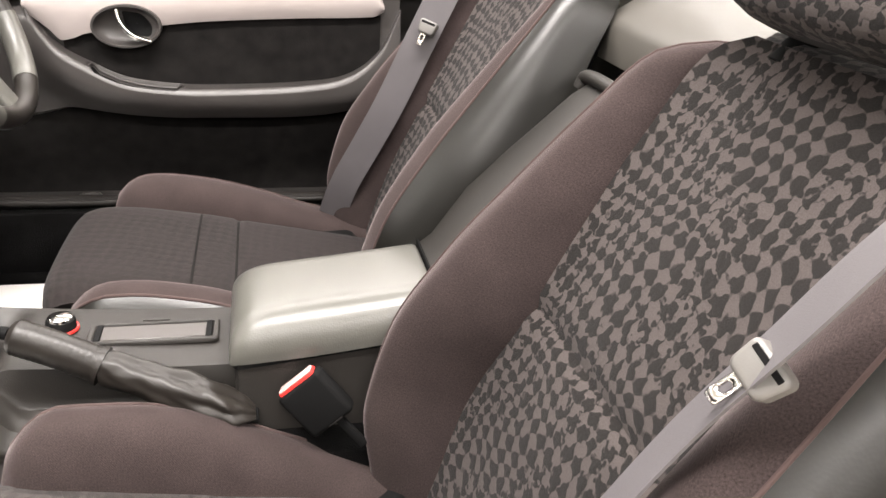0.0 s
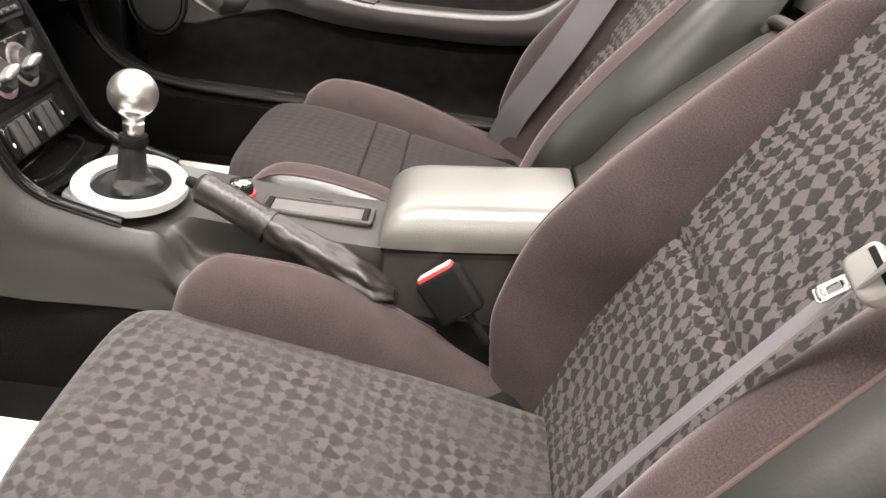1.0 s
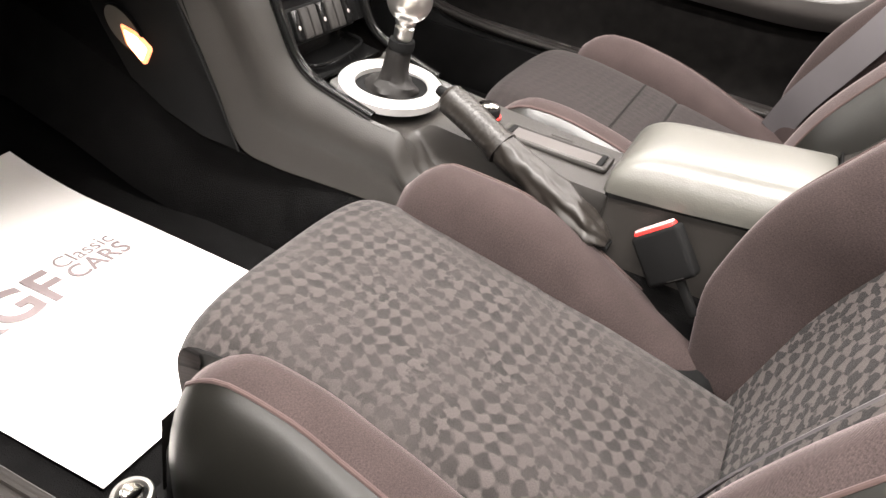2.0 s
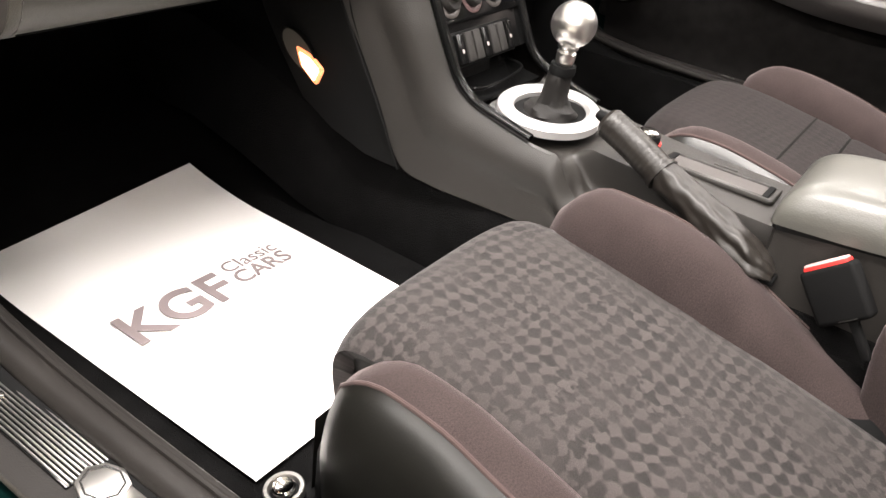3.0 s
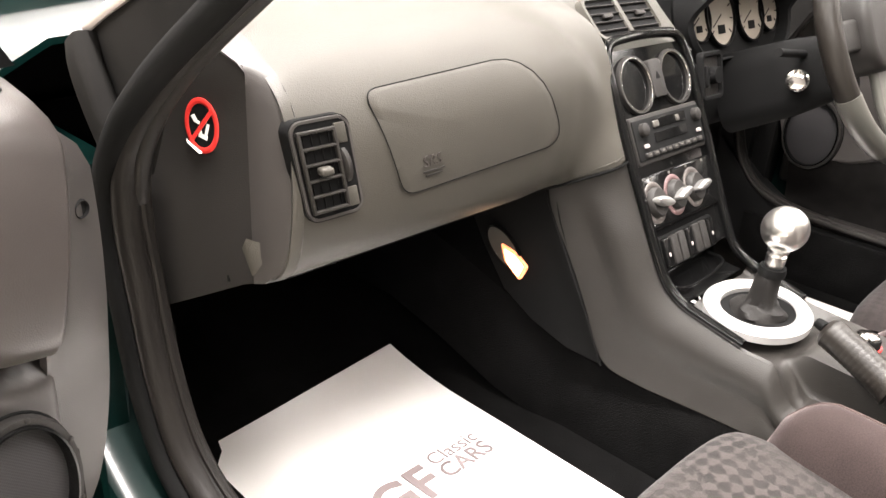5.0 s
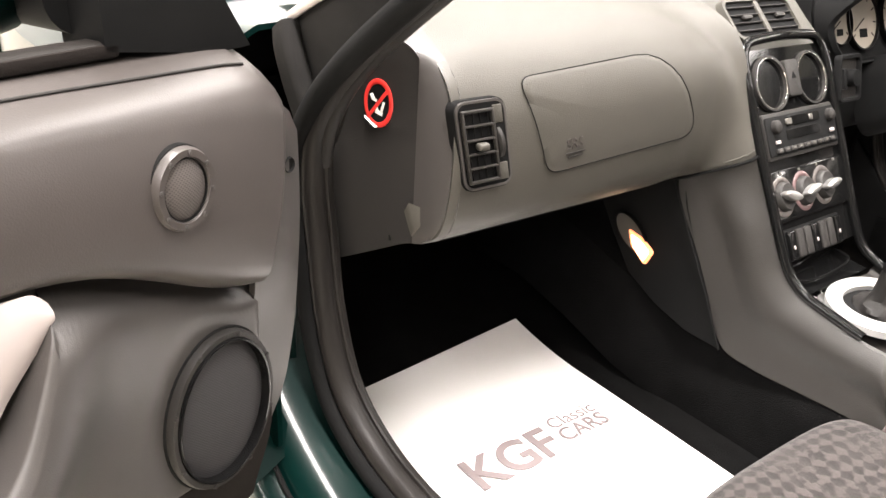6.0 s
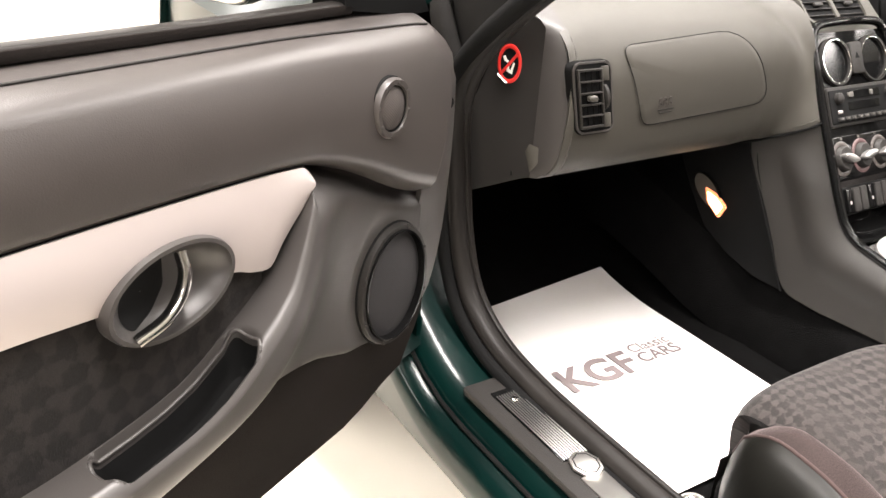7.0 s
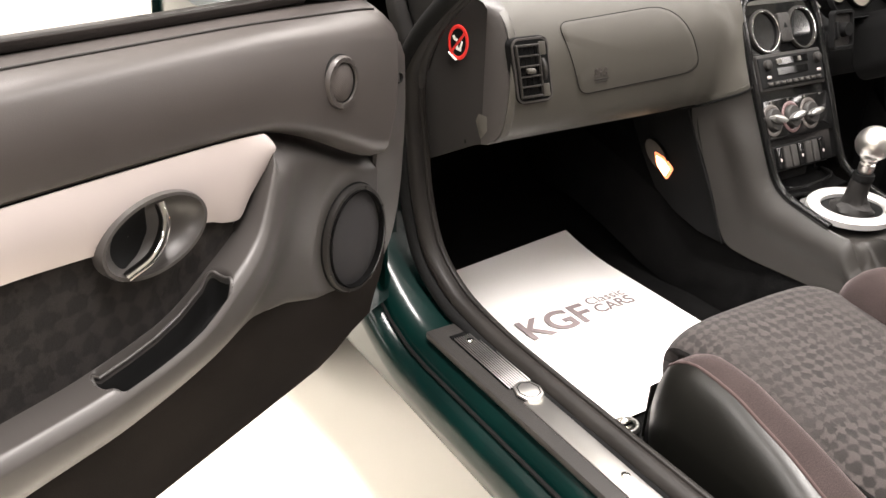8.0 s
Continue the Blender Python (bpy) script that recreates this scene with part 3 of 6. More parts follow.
# door seals: a fat rubber loop with a lip
for s in (1, -1):
    line = smooth_path([(0.55, s * -0.64, 0.385), (0.0, s * -0.64, 0.386), (-0.34, s * -0.64, 0.386), (-0.46, s * -0.64, 0.391), (-0.535, s * -0.643, 0.410), (-0.590, s * -0.648, 0.455), (-0.620, s * -0.651, 0.53), (-0.632, s * -0.653, 0.61), (-0.638, s * -0.655, 0.67), (-0.630, s * -0.655, 0.725), (-0.602, s * -0.652, 0.770), (-0.564, s * -0.648, 0.808), (-0.524, s * -0.642, 0.842), (-0.47, s * -0.63, 0.886), (-0.40, s * -0.61, 0.95), (-0.30, s * -0.58, 1.055)], 8)
    if s < 0:
        line = [(p[0] - 0.075 * ease(-0.34, -0.56, p[0]) * ease(0.80, 0.68, p[2]), p[1], p[2]) for p in line]
    part("door_seal", sweep([local(p, (0, 0, 0.2)) for p in line], oval(0.011, 0.013, 14), up=(0, 1, 0)), RUBBER, shell, "black rubber door seal")
    lip = [(p[0] + 0.003, p[1] + s * 0.0115 * ease(0.80, 0.70, p[2]), p[2] + 0.003) for p in line if p[2] < 0.80]
    part("seal_lip", sweep([local(p, (0, 0, 0.2)) for p in lip], rounded(0.010, 0.019, 0.0045, 3), up=(0, 1, 0)), RUBBER, shell, "black rubber seal lip")
    bead = [(p[0] + 0.006, p[1] + s * 0.012 * ease(0.80, 0.70, p[2]), p[2] + 0.008) for p in line if p[2] < 0.80]
    bead = [p for p in bead if p[0] < 0.5]
    part("seal_bead", sweep([local(p, (0, 0, 0.2)) for p in bead], oval(0.0035, 0.0035, 8), up=(0, 1, 0)), RUBBER, shell, "thin bead of the seal")
    out = [(p[0] - 0.012, p[1] - s * 0.012, p[2] - 0.012) for p in line if p[2] < 1.0]
    part("aperture_trim", sweep([local(p, (0, 0, 0.2)) for p in out], oval(0.011, 0.011, 10), up=(0, 1, 0)), BLACK, shell, "black aperture trim")

# nose, tail and wheels
for x, k in ((-1.64, -1), (1.55, 1)):
    face = [[local((x + k * (0.10 * math.cos(1.9 * y) - 0.14 * ((z - 0.42) / 0.4) ** 2), y, z), (0, 0, 0.2)) for z in span(0.18, 0.83 if k < 0 else 0.87, 8)] for y in span(-0.775, 0.775, 16)]
    part("nose" if k < 0 else "tail", sheet(face, 0.006), PAINT, shell, "dark green painted end panel")
for x in (-1.22, 1.14):
    for s in (-1, 1):
        hub = pose(x, s * 0.68, 0.09, -90 * s, 0, 0)
        tyre = part("wheel", turned([(0.20, -0.09), (0.27, -0.09), (0.288, -0.07), (0.29, 0.0), (0.288, 0.07), (0.27, 0.09), (0.20, 0.09)], 40, hub), RUBBER, shell, "black tyre")
        part("rim", turned([(0.205, 0.075), (0.20, 0.091), (0.19, 0.085), (0.17, 0.05), (0.05, 0.06), (0.0001, 0.065)], 40, hub), ALLOY, tyre, "alloy rim")

# tread plates on the sills
for s in (1, -1):
    tread = thing("tread_plate", "ribbed alloy sill tread plate in a black surround", "tread plate", "sill tread plates", at=(-0.1, s * -0.67, 0.371))
    part("surround", box(0, s * -0.005, 0.004, 0.80, 0.068, 0.012, 0.004), DARK_TRIM, tread, "black plastic surround")
    if s > 0:
        part("plate", box(-0.30, 0, 0.0105, 0.14, 0.036, 0.003, 0.001), BLACK_GLOSS, tread, "dark plate under bright ribs")
    part("plate", box(0.085 if s > 0 else 0.34, 0, 0.0105, 0.57 if s > 0 else 0.10, 0.036 if s > 0 else 0.012, 0.003, 0.001), ALLOY, tread, "smooth bright alloy plate")
    for k in range(10 if s > 0 else 0):
        part("rib", box(-0.295, -0.0157 + 0.0035 * k, 0.0126, 0.130, 0.0013, 0.0026, 0.0004, 1), ALLOY, tread)
    for k in (-0.345, -0.04, 0.345)[0 if s > 0 else 1:]:
        part("screw", turned([(0.005, 0.012), (0.005, 0.0145), (0.003, 0.0158), (0.0001, 0.016)], 14, pose(k, 0, 0)), CHROME, tread, "chrome screw")
    bdg = part("badge", slab([(x - 0.213, y) for x, y in oval(0.021, 0.018, 8)], 0.012, 0.0155, 0.0012), ALLOY, tread, "eight-sided alloy badge")
    part("badge_rim", ring([(x - 0.213, y) for x, y in oval(0.0172, 0.0147, 8)], [(x - 0.213, y) for x, y in oval(0.0155, 0.0132, 8)], 0.0155, 0.0162), DARK_TRIM, bdg)

# ---- paper floor mats ----


def floor_paper(s):
    mat = thing("paper_floor_mat", "white printed paper floor mat on the black carpet", "floor mat", "paper floor mats", at=(-0.55, s * 0.365 + (0.015 if s > 0 else 0), 0.263))
    rows = []
    for x in span(-0.803, -0.312, 16):
        row = []
        for k in span(-1, 1, 10):
            far = max(0, (-0.66 - x) / 0.143) ** 2
            y = k * (0.1695 - 0.004 * far) + (0.007 if s < 0 else 0.0)
            row.append((x + 0.55 - 0.004 * k * far, y, 0.004 + (0.013 + 0.010 * k * (-s)) * far + 0.003 * math.sin(7 * (y + s * 0.365) + 5 * x)))
        rows.append(row)
    part("paper", sheet(rows, 0.0008), PAPER, mat)
    return mat


mat = floor_paper(-1)
flat = axes((0, 0, 0.0085), (0, 1, 0), (-1, 0, 0), (0, 0, 1))
words("KGF", 0.079, flat @ pose(-0.118, -0.012, 0), INK, mat, "big_letters", bold=0.0016)
words("CARS", 0.0355, flat @ pose(0.039, -0.001, 0.0005), INK, mat, "small_letters", bold=0.0004)
words("Classic", 0.0305, flat @ pose(0.041, 0.0275, 0.0005), INK, mat, "thin_letters", thick=0.0002)
floor_paper(1)

# ---- seats ----
SEAT_Y, BASE = -0.32, 0.255


def seat_profile_x():
    return [(-0.272, 0.285), (-0.292, 0.325), (-0.303, 0.365), (-0.306, 0.393), (-0.300, 0.409), (-0.284, 0.418), (-0.25, 0.421), (-0.20, 0.418), (-0.15, 0.411), (-0.10, 0.403), (-0.066, 0.3975), (-0.056, 0.3945), (-0.046, 0.3940), (0.0, 0.387), (0.06, 0.378), (0.10, 0.372), (0.16, 0.362)]


def back_point(v, l, f):
    """A point of the backrest: v up along it, l across, f forward of its face."""
    bend = -0.03 * ((v - 0.2) / 0.32) ** 2
    x0, z0, c, s = 0.15, 0.36, 0.925, 0.38
    return (x0 + s * v - c * (f + bend), l, z0 + c * v + s * (f + bend) - BASE)


BACK = [  # v, panel half width, crest across, crest forward, outer across, seam forward
    (-0.02, 0.165, 0.195, 0.060, 0.228, 0.02),
    (0.06, 0.162, 0.204, 0.092, 0.256, 0.020),
    (0.14, 0.152, 0.208, 0.096, 0.268, 0.016),
    (0.24, 0.131, 0.199, 0.080, 0.268, 0.004),
    (0.34, 0.131, 0.192, 0.056, 0.252, -0.004),
    (0.43, 0.141, 0.188, 0.036, 0.228, 0.002),
    (0.49, 0.148, 0.184, 0.024, 0.208, -0.004),
    (0.515, 0.142, 0.170, 0.006, 0.188, -0.014),
    (0.53, 0.125, 0.148, -0.012, 0.160, -0.03),
    (0.54, 0.10, 0.115, -0.03, 0.125, -0.045),
]


PLAIN = [(-0.25, 0.443, 0.195), (-0.18, 0.447, 0.195), (-0.10, 0.436, 0.196), (-0.02, 0.412, 0.2), (0.05, 0.385, 0.203), (0.12, 0.368, 0.203), (0.18, 0.36, 0.2)]
INNER = [(-0.25, 0.459, 0.197), (-0.20, 0.467, 0.197), (-0.14, 0.465, 0.197), (-0.09, 0.456, 0.198), (-0.05, 0.441, 0.199), (-0.01, 0.419, 0.2), (0.03, 0.398, 0.202), (0.07, 0.379, 0.203), (0.11, 0.361, 0.203), (0.18, 0.325, 0.2)]
OUTER = [(-0.25, 0.428, 0.160), (-0.20, 0.434, 0.160), (-0.15, 0.430, 0.161), (-0.10, 0.416, 0.163), (-0.06, 0.404, 0.165), (0.0, 0.380, 0.168), (0.06, 0.365, 0.172), (0.12, 0.355, 0.176), (0.18, 0.345, 0.18)]


def make_seat(mine):
    """mine: the passenger's seat beside the open door; else the driver's, whose cushion is worn plain."""
    seat = thing("bucket_seat", "low sports seat in patterned grey cloth with brown velour bolsters" if mine else "low sports seat with a plain worn cushion and brown velour bolsters", "seat", "bucket seats", at=(0, SEAT_Y, BASE))
    shift = 0.022 if mine else 0.0
    # cushion panel
    rows = []
    for x, z in [tuple(p)[::2] for p in smooth_path([(x, 0, z) for x, z in seat_profile_x()], 2)]:
        w = 0.158 - 0.026 * max(0, (x + 0.1) / 0.26)
        round_ = 0.014 * ease(-0.20, -0.29, x)
        groove = 0.0 if mine else -0.005 * (math.exp(-((x + 0.115) / 0.006) ** 2) + math.exp(-((x + 0.058) / 0.006) ** 2))
        rows.append([(x + round_ * abs(k) ** 3, shift + w * k, z - BASE - 0.016 * abs(k) ** 9 - 0.004 * (1 - k * k) * (1 if x > -0.05 else 0.3) + groove * (1 - abs(k) ** 8)) for k in span(-1, 1, 24)])
    part("cushion_panel", sheet(rows, 0.02), CLOTH_WORN if mine else CLOTH_PLAIN, seat, "grey patterned cloth panel" if mine else "plain worn grey cloth panel with cross seams")
    if not mine:
        for x0 in (-0.115, -0.058):
            for r0, r1 in zip(rows, rows[1:]):
                if min(r0[12][0], r1[12][0]) <= x0 < max(r0[12][0], r1[12][0]):
                    t = (x0 - r0[12][0]) / (r1[12][0] - r0[12][0])
                    line = [Vector(p).lerp(Vector(q), t) + Vector((0, 0, 0.0004)) for p, q in zip(r0, r1)][2:-2]
                    part("cross_seam", sweep(line, oval(0.0018, 0.0008, 8)), SUEDE, seat, "dark cross seam")
    core = []
    for x, z in seat_profile_x()[3:]:
        w = 0.150 - 0.026 * max(0, (x + 0.1) / 0.26)
        core.append([(x + 0.014, shift - w, z - BASE - 0.024), (x + 0.014, shift - w, 0.03), (x + 0.014, shift + w, 0.03), (x + 0.014, shift + w, z - BASE - 0.024)])
    part("cushion_core", loft(core), VINYL, seat, "dark cushion side")
    part("cushion_base", box(-0.06, 0, 0.055, 0.40, 0.40, 0.09, 0.02, 3), BLACK, seat, "black seat base")
    # cushion bolsters
    for s in (-1, 1):
        top, side, seam = [], [], []
        for x in span(-0.262, 0.17, 30):
            k = math.sqrt(max(0.0004, 1 - max(0, (-0.199 - x) / 0.063) ** 2))
            crest, lc = lerp(INNER if mine and s > 0 else OUTER if mine else PLAIN, x)
            a, zc = 0.052 * (0.25 + 0.75 * k), min(0.335, crest - 0.045)
            b = (crest - zc) * (0.35 + 0.65 * k)
            def at_angle(d, x=x, a=a, b=b, zc=zc, lc=lc):
                e = radians(d)
                return (x, s * (lc + a * math.copysign(abs(math.cos(e)) ** 0.8, math.cos(e))), zc + b * math.copysign(abs(math.sin(e)) ** 0.9, math.sin(e)) - BASE)
            top.append([at_angle(d) for d in span(190, 72, 16)])
            side.append([at_angle(72 - 72 * q) for q in span(0, 1, 8)] + [(x, s * (lc + a * 0.97), 0.30 - BASE), (x, s * (lc + a * 0.9), 0.27 - BASE)])
            seam.append(top[-1][-1])
        part("cushion_bolster", loft(top, False, False, uv=metre_uv(top)), VELOUR, seat, "brown velour bolster")
        part("bolster_side", loft(side, False, False, uv=metre_uv(side)), VINYL, seat, "dark grey vinyl side")
        part("seam_piping", sweep(seam, oval(0.0022, 0.0022, 8)), PIPING, seat, "brown piping")
        part("nose", loft([[p for p in side[0]], [(p[0] + 0.0005, s * 0.19, p[2]) for p in side[0]]], False, False), VINYL, seat)
    # backrest
    vs = span(-0.02, 0.54, 40)
    panel, shell_rows = [], []
    bol = {-1: [], 1: []}
    pipe = {-1: [], 1: []}
    for v in vs:
        wp, lc, fc, lo, fs = lerp(BACK, v)
        groove = -0.006 * math.exp(-((v - 0.245) / 0.006) ** 2)
        wide = 0.013 * ease(0.02, 0.12, v) * ease(0.48, 0.36, v) if mine else 0.0
        panel.append([back_point(v, (wp + wide * (k > 0)) * k, -0.004 + 0.008 * abs(k) ** 5 + groove) for k in span(-1, 1, 20)])
        for s in (-1, 1):
            row = []
            wp = lerp(BACK, v)[0] + (wide if s > 0 else 0.0)
            for q in span(0, 1, 12):
                e = q * 1.12
                l = wp + (lc - wp) * (1 - math.cos(min(e, 1) * math.pi / 2)) ** 0.75
                f = -0.004 + (fc + 0.004) * math.sin(min(e, 1) * math.pi / 2)
                if e > 1:
                    t = (e - 1) / 0.45
                    l, f = lc + (lo - lc) * math.sin(t * math.pi / 2), fs + (fc - fs) * math.cos(t * math.pi / 2)
                row.append(back_point(v, s * l, f))
            bol[s].append(row)
            pipe[s].append(row[-1])
        deep = -0.054 - 0.012 * math.sin(math.pi * min(1, max(0, v / 0.54)))
        sidep = []
        for t in span(0.12 / 0.45, 1, 5):
            sidep.append((lc + (lo - lc) * math.sin(t * math.pi / 2), fs + (fc - fs) * math.cos(t * math.pi / 2)))
        sidep += [(lo * 1.015, (fs * 2 + deep) / 3), (lo * 1.02, (fs + 2 * deep) / 3), (lo * 0.98, deep + 0.02), (lo * 0.85, deep)]
        shell_rows.append([back_point(v, -l, f) for l, f in sidep] + [back_point(v, 0, deep - 0.01)] + [back_point(v, l, f) for l, f in sidep[::-1]])
    part("backrest_panel", loft(panel, False, False, uv=metre_uv(panel)), CLOTH, seat, "grey patterned cloth panel")
    for s in (-1, 1):
        part("backrest_bolster", loft(bol[s], False, False, uv=metre_uv(bol[s])), VELOUR, seat, "brown velour bolster")
        part("backrest_piping", sweep(pipe[s], oval(0.0016, 0.0016, 8)), PIPING, seat, "pinkish brown piping")
    part("backrest_shell", loft(shell_rows, False, False, uv=metre_uv(shell_rows)), VINYL, seat, "dark grey vinyl shell")
    top = [bol[-1][-1][::-1] + panel[-1][1:-1] + bol[1][-1], shell_rows[-1]]
    n = len(top[0])
    m_ = len(shell_rows[-1]) - 1
    back_row = [shell_rows[-1][min(m_, round(i * m_ / (n - 1)))] for i in range(n)]
    mid_row = [tuple((a + b) / 2 + (0.012 if k == 2 else 0) for k, (a, b) in enumerate(zip(p, q))) for p, q in zip(top[0], back_row)]
    part("backrest_top", loft([top[0], mid_row, back_row], False, False, uv=metre_uv([top[0], mid_row, back_row])), CLOTH, seat)
    # headrest on two posts
    head, head_uv = [], []
    for a in span(0, 1, 12):
        e = math.pi * a
        zz, k = 0.615 - 0.07 * math.cos(e), max(0.02, math.sin(e)) ** 0.45
        loop = [(0.125 * k * x / 0.125, 0.022 + k * y) for x, y in rounded(0.285, 0.1, 0.045, 7)]
        head.append([back_point(zz, l, f) for l, f in loop])
        head_uv.append([(l, zz + f) for l, f in loop])
    part("headrest", loft(head, uv=head_uv), CLOTH, seat, "patterned cloth headrest")
    for l in (-0.072, 0.072):
        part("headrest_post", sweep([back_point(v, l, -0.02) for v in (0.50, 0.53, 0.60)], oval(0.006, 0.006, 12)), CHROME, seat, "chrome post")
        part("post_collar", sweep([back_point(v, l, -0.02) for v in (0.525, 0.54, 0.552)], oval(0.017, 0.017, 16), scale=[1.1, 1.0, 0.8]), BLACK, seat, "black plastic collar")
    # rails and mounting
    for l in (-0.19, 0.19):
        part("seat_rail", box(-0.05, l, 0.016, 0.44, 0.03, 0.026, 0.004), BLACK, seat, "black steel rail")
    return seat


make_seat(True)
make_seat(False).location = (0.012, -SEAT_Y, BASE + 0.03)

# ---- dashboard ----
dash = thing("dashboard", "grey grained plastic dashboard with airbag panel and round instruments", "dashboard", at=(-0.7, 0, 0.6))
DO = (-0.7, 0, 0.6)
FACE = [(0.60, -0.66), (0.603, -0.615), (0.612, -0.585), (0.632, -0.565), (0.665, -0.556), (0.705, -0.553), (0.745, -0.557), (0.78, -0.572), (0.806, -0.598), (0.826, -0.64), (0.842, -0.70), (0.853, -0.80), (0.856, -0.92)]


LINE = smooth_path([(b, 0, a) for a, b in FACE], 6)


def swell(y, z):
    """How the face swells: an arched shield round the airbag, the stack's shoulder, the turned end."""
    shoulder = lerp([(0.60, 0.187), (0.603, 0.14), (0.612, 0.106), (0.632, 0.076), (0.665, 0.051), (0.70, 0.031), (0.75, 0.016), (0.80, 0.014), (0.84, 0.0)], z)[0]
    r = (abs((y + 0.335) / (0.212 if y > -0.335 else 0.275)) ** 3 + abs((z - 0.66) / 0.168) ** 3) ** (1 / 3)
    return shoulder * ease(-0.152, -0.102, y) ** 2.1 - 0.004 * ease(-0.556, -0.562, y) + 0.012 * ease(1.09, 0.94, r) + 0.006 * ease(1.30, 1.2, r) - 0.004 * ease(-0.23, -0.18, y) * ease(-0.13, -0.16, y)


def dash_x(y, z):
    """The passenger side's face."""
    x = LINE[-1].x
    for p, q in zip(LINE, LINE[1:]):
        if p.z <= z <= q.z:
            x = p.x + (q.x - p.x) * (z - p.z) / max(1e-6, q.z - p.z)
            break
    return x + swell(y, z)


def dash_low(y):
    """The lower edge of the moulding, which climbs to the stack over the console."""
    return lerp([(-0.60, 0.60), (-0.163, 0.60), (-0.152, 0.606), (-0.14, 0.617), (-0.106, 0.657)], y)[0]


rows = []
for y in span(-0.56, -0.106, 76):
    low = dash_low(y)
    rows.append([local((p.x + swell(y, p.z) if p.z >= low else dash_x(y, low) - 0.25 * (low - p.z), y, max(low - 0.05 * (low - p.z), p.z) + 0.012 * ease(-0.7, -0.9, p.x) * math.cos(y * 3)), DO) for p in LINE])
part("upper_dash", sheet(rows, 0.006), DASH, dash, "grey grained dash moulding")
lip = [local((dash_x(y, 0.613) + 0.0004, y, 0.613), DO) for y in span(-0.548, -0.15, 40)]
joint = [local((dash_x(y, dash_low(y)) + 0.0012, y - 0.0012, dash_low(y) - 0.0012), DO) for y in span(-0.158, -0.107, 30)]
part("joint_line", sweep(joint, oval(0.0019, 0.0019, 8)), BLACK, dash, "dark joint over the console side")
part("lip_seam", sweep(lip, oval(0.0011, 0.0011, 8)), BLACK, dash, "dark seam above the lower lip")
# driver's side: lower face, column shroud, binnacle
rows = []
for y in span(0.088, 0.60, 24):
    pts = smooth_path([(-0.66, y, 0.60), (-0.605, y, 0.605), (-0.585, y, 0.63), (-0.588, y, 0.67), (-0.605, y, 0.700), (-0.66, y, 0.712), (-0.70, y, 0.76), (-0.71, y, 0.83), (-0.76, y, 0.852), (-0.92, y, 0.86)], 3)
    rows.append([local(p, DO) for p in pts])
part("driver_dash", sheet(rows, 0.006), BLACK, dash, "black driver-side dash moulding")
rows = [[local((x, y, z), DO) for y in span(-0.108, 0.108, 8)] for x, z in ((-0.552, 0.756), (-0.562, 0.764), (-0.60, 0.796), (-0.636, 0.829), (-0.68, 0.846), (-0.75, 0.857), (-0.92, 0.86))]
part("centre_dash_top", sheet(rows, 0.006), DASH, dash)


def cover(outline, off, k0=1.0, thick=0.003):
    """A panel of the given outline (y, z) laid on the dash face, proud of it by off."""
    cy, cz = sum(p[0] for p in outline) / len(outline), sum(p[1] for p in outline) / len(outline)
    loops = []
    for k, o in ((k0, off - thick), (k0, off - 0.001), (k0 * 0.988, off), (0.92, off), (0.84, off), (0.76, off), (0.68, off), (0.6, off), (0.5, off), (0.4, off), (0.3, off), (0.2, off), (0.1, off), (0.02, off)):
        loop = []
        for y, z in outline:
            yy, zz = cy + (y - cy) * k, cz + (z - cz) * k
            loop.append(local((dash_x(yy, zz) + o, yy, zz), DO))
        loops.append(loop)
    return loft(loops)


def corners(pts, n=5):
    """An outline with its corners rounded: rows of (y, z, radius)."""
    out = []
    for i, (y, z, r) in enumerate(pts):
        p, a, b = Vector((y, z)), Vector(pts[i - 1][:2]), Vector(pts[(i + 1) % len(pts)][:2])
        p0, p1 = p + (a - p).normalized() * r, p + (b - p).normalized() * r
        for k in range(n + 1):
            t = k / n
            q = p0 * (1 - t) ** 2 + p * (2 * t * (1 - t)) + p1 * t * t
            out.append((q.x, q.y))
    return out


BAG = corners([(-0.479, 0.776, 0.018), (-0.248, 0.786, 0.055), (-0.188, 0.684, 0.032), (-0.436, 0.674, 0.018)])
gap = [Vector(local((dash_x(y, z) + 0.0016, y, z), DO)) for y, z in BAG]
gap = [p.lerp(q, k / 6) for p, q in zip(gap, gap[1:] + gap[:1]) for k in range(6)]
gap = [Vector((dash_x(p.y, p.z + 0.6) + 0.7 + 0.0014, p.y, p.z)) for p in gap]
part("airbag_gap", sweep(gap + gap[:2], oval(0.00055, 0.00055, 8), up=(1, 0, 0)), BLACK, dash, "dark shut line")
bag = part("airbag_panel", cover(BAG, 0.0016), DASH, dash, "smooth grey airbag panel")
mark = axes(local((dash_x(-0.400, 0.702) + 0.0018, -0.415, 0.698), DO), (0, 1, 0.04), (0, -0.04, 1), (1, 0, 0))
words("SRS", 0.0165, mark, DOOR_VINYL, bag, "moulded_letters", thick=0.0006)
part("moulded_bar", box(0.0145, -0.0045, 0.0004, 0.028, 0.0016, 0.0009, 0.0002, 1, m=mark), DARK_TRIM, bag)
part("moulded_bar", box(0.0145, -0.0085, 0.0004, 0.022, 0.0016, 0.0009, 0.0002, 1, m=mark), DARK_TRIM, bag)


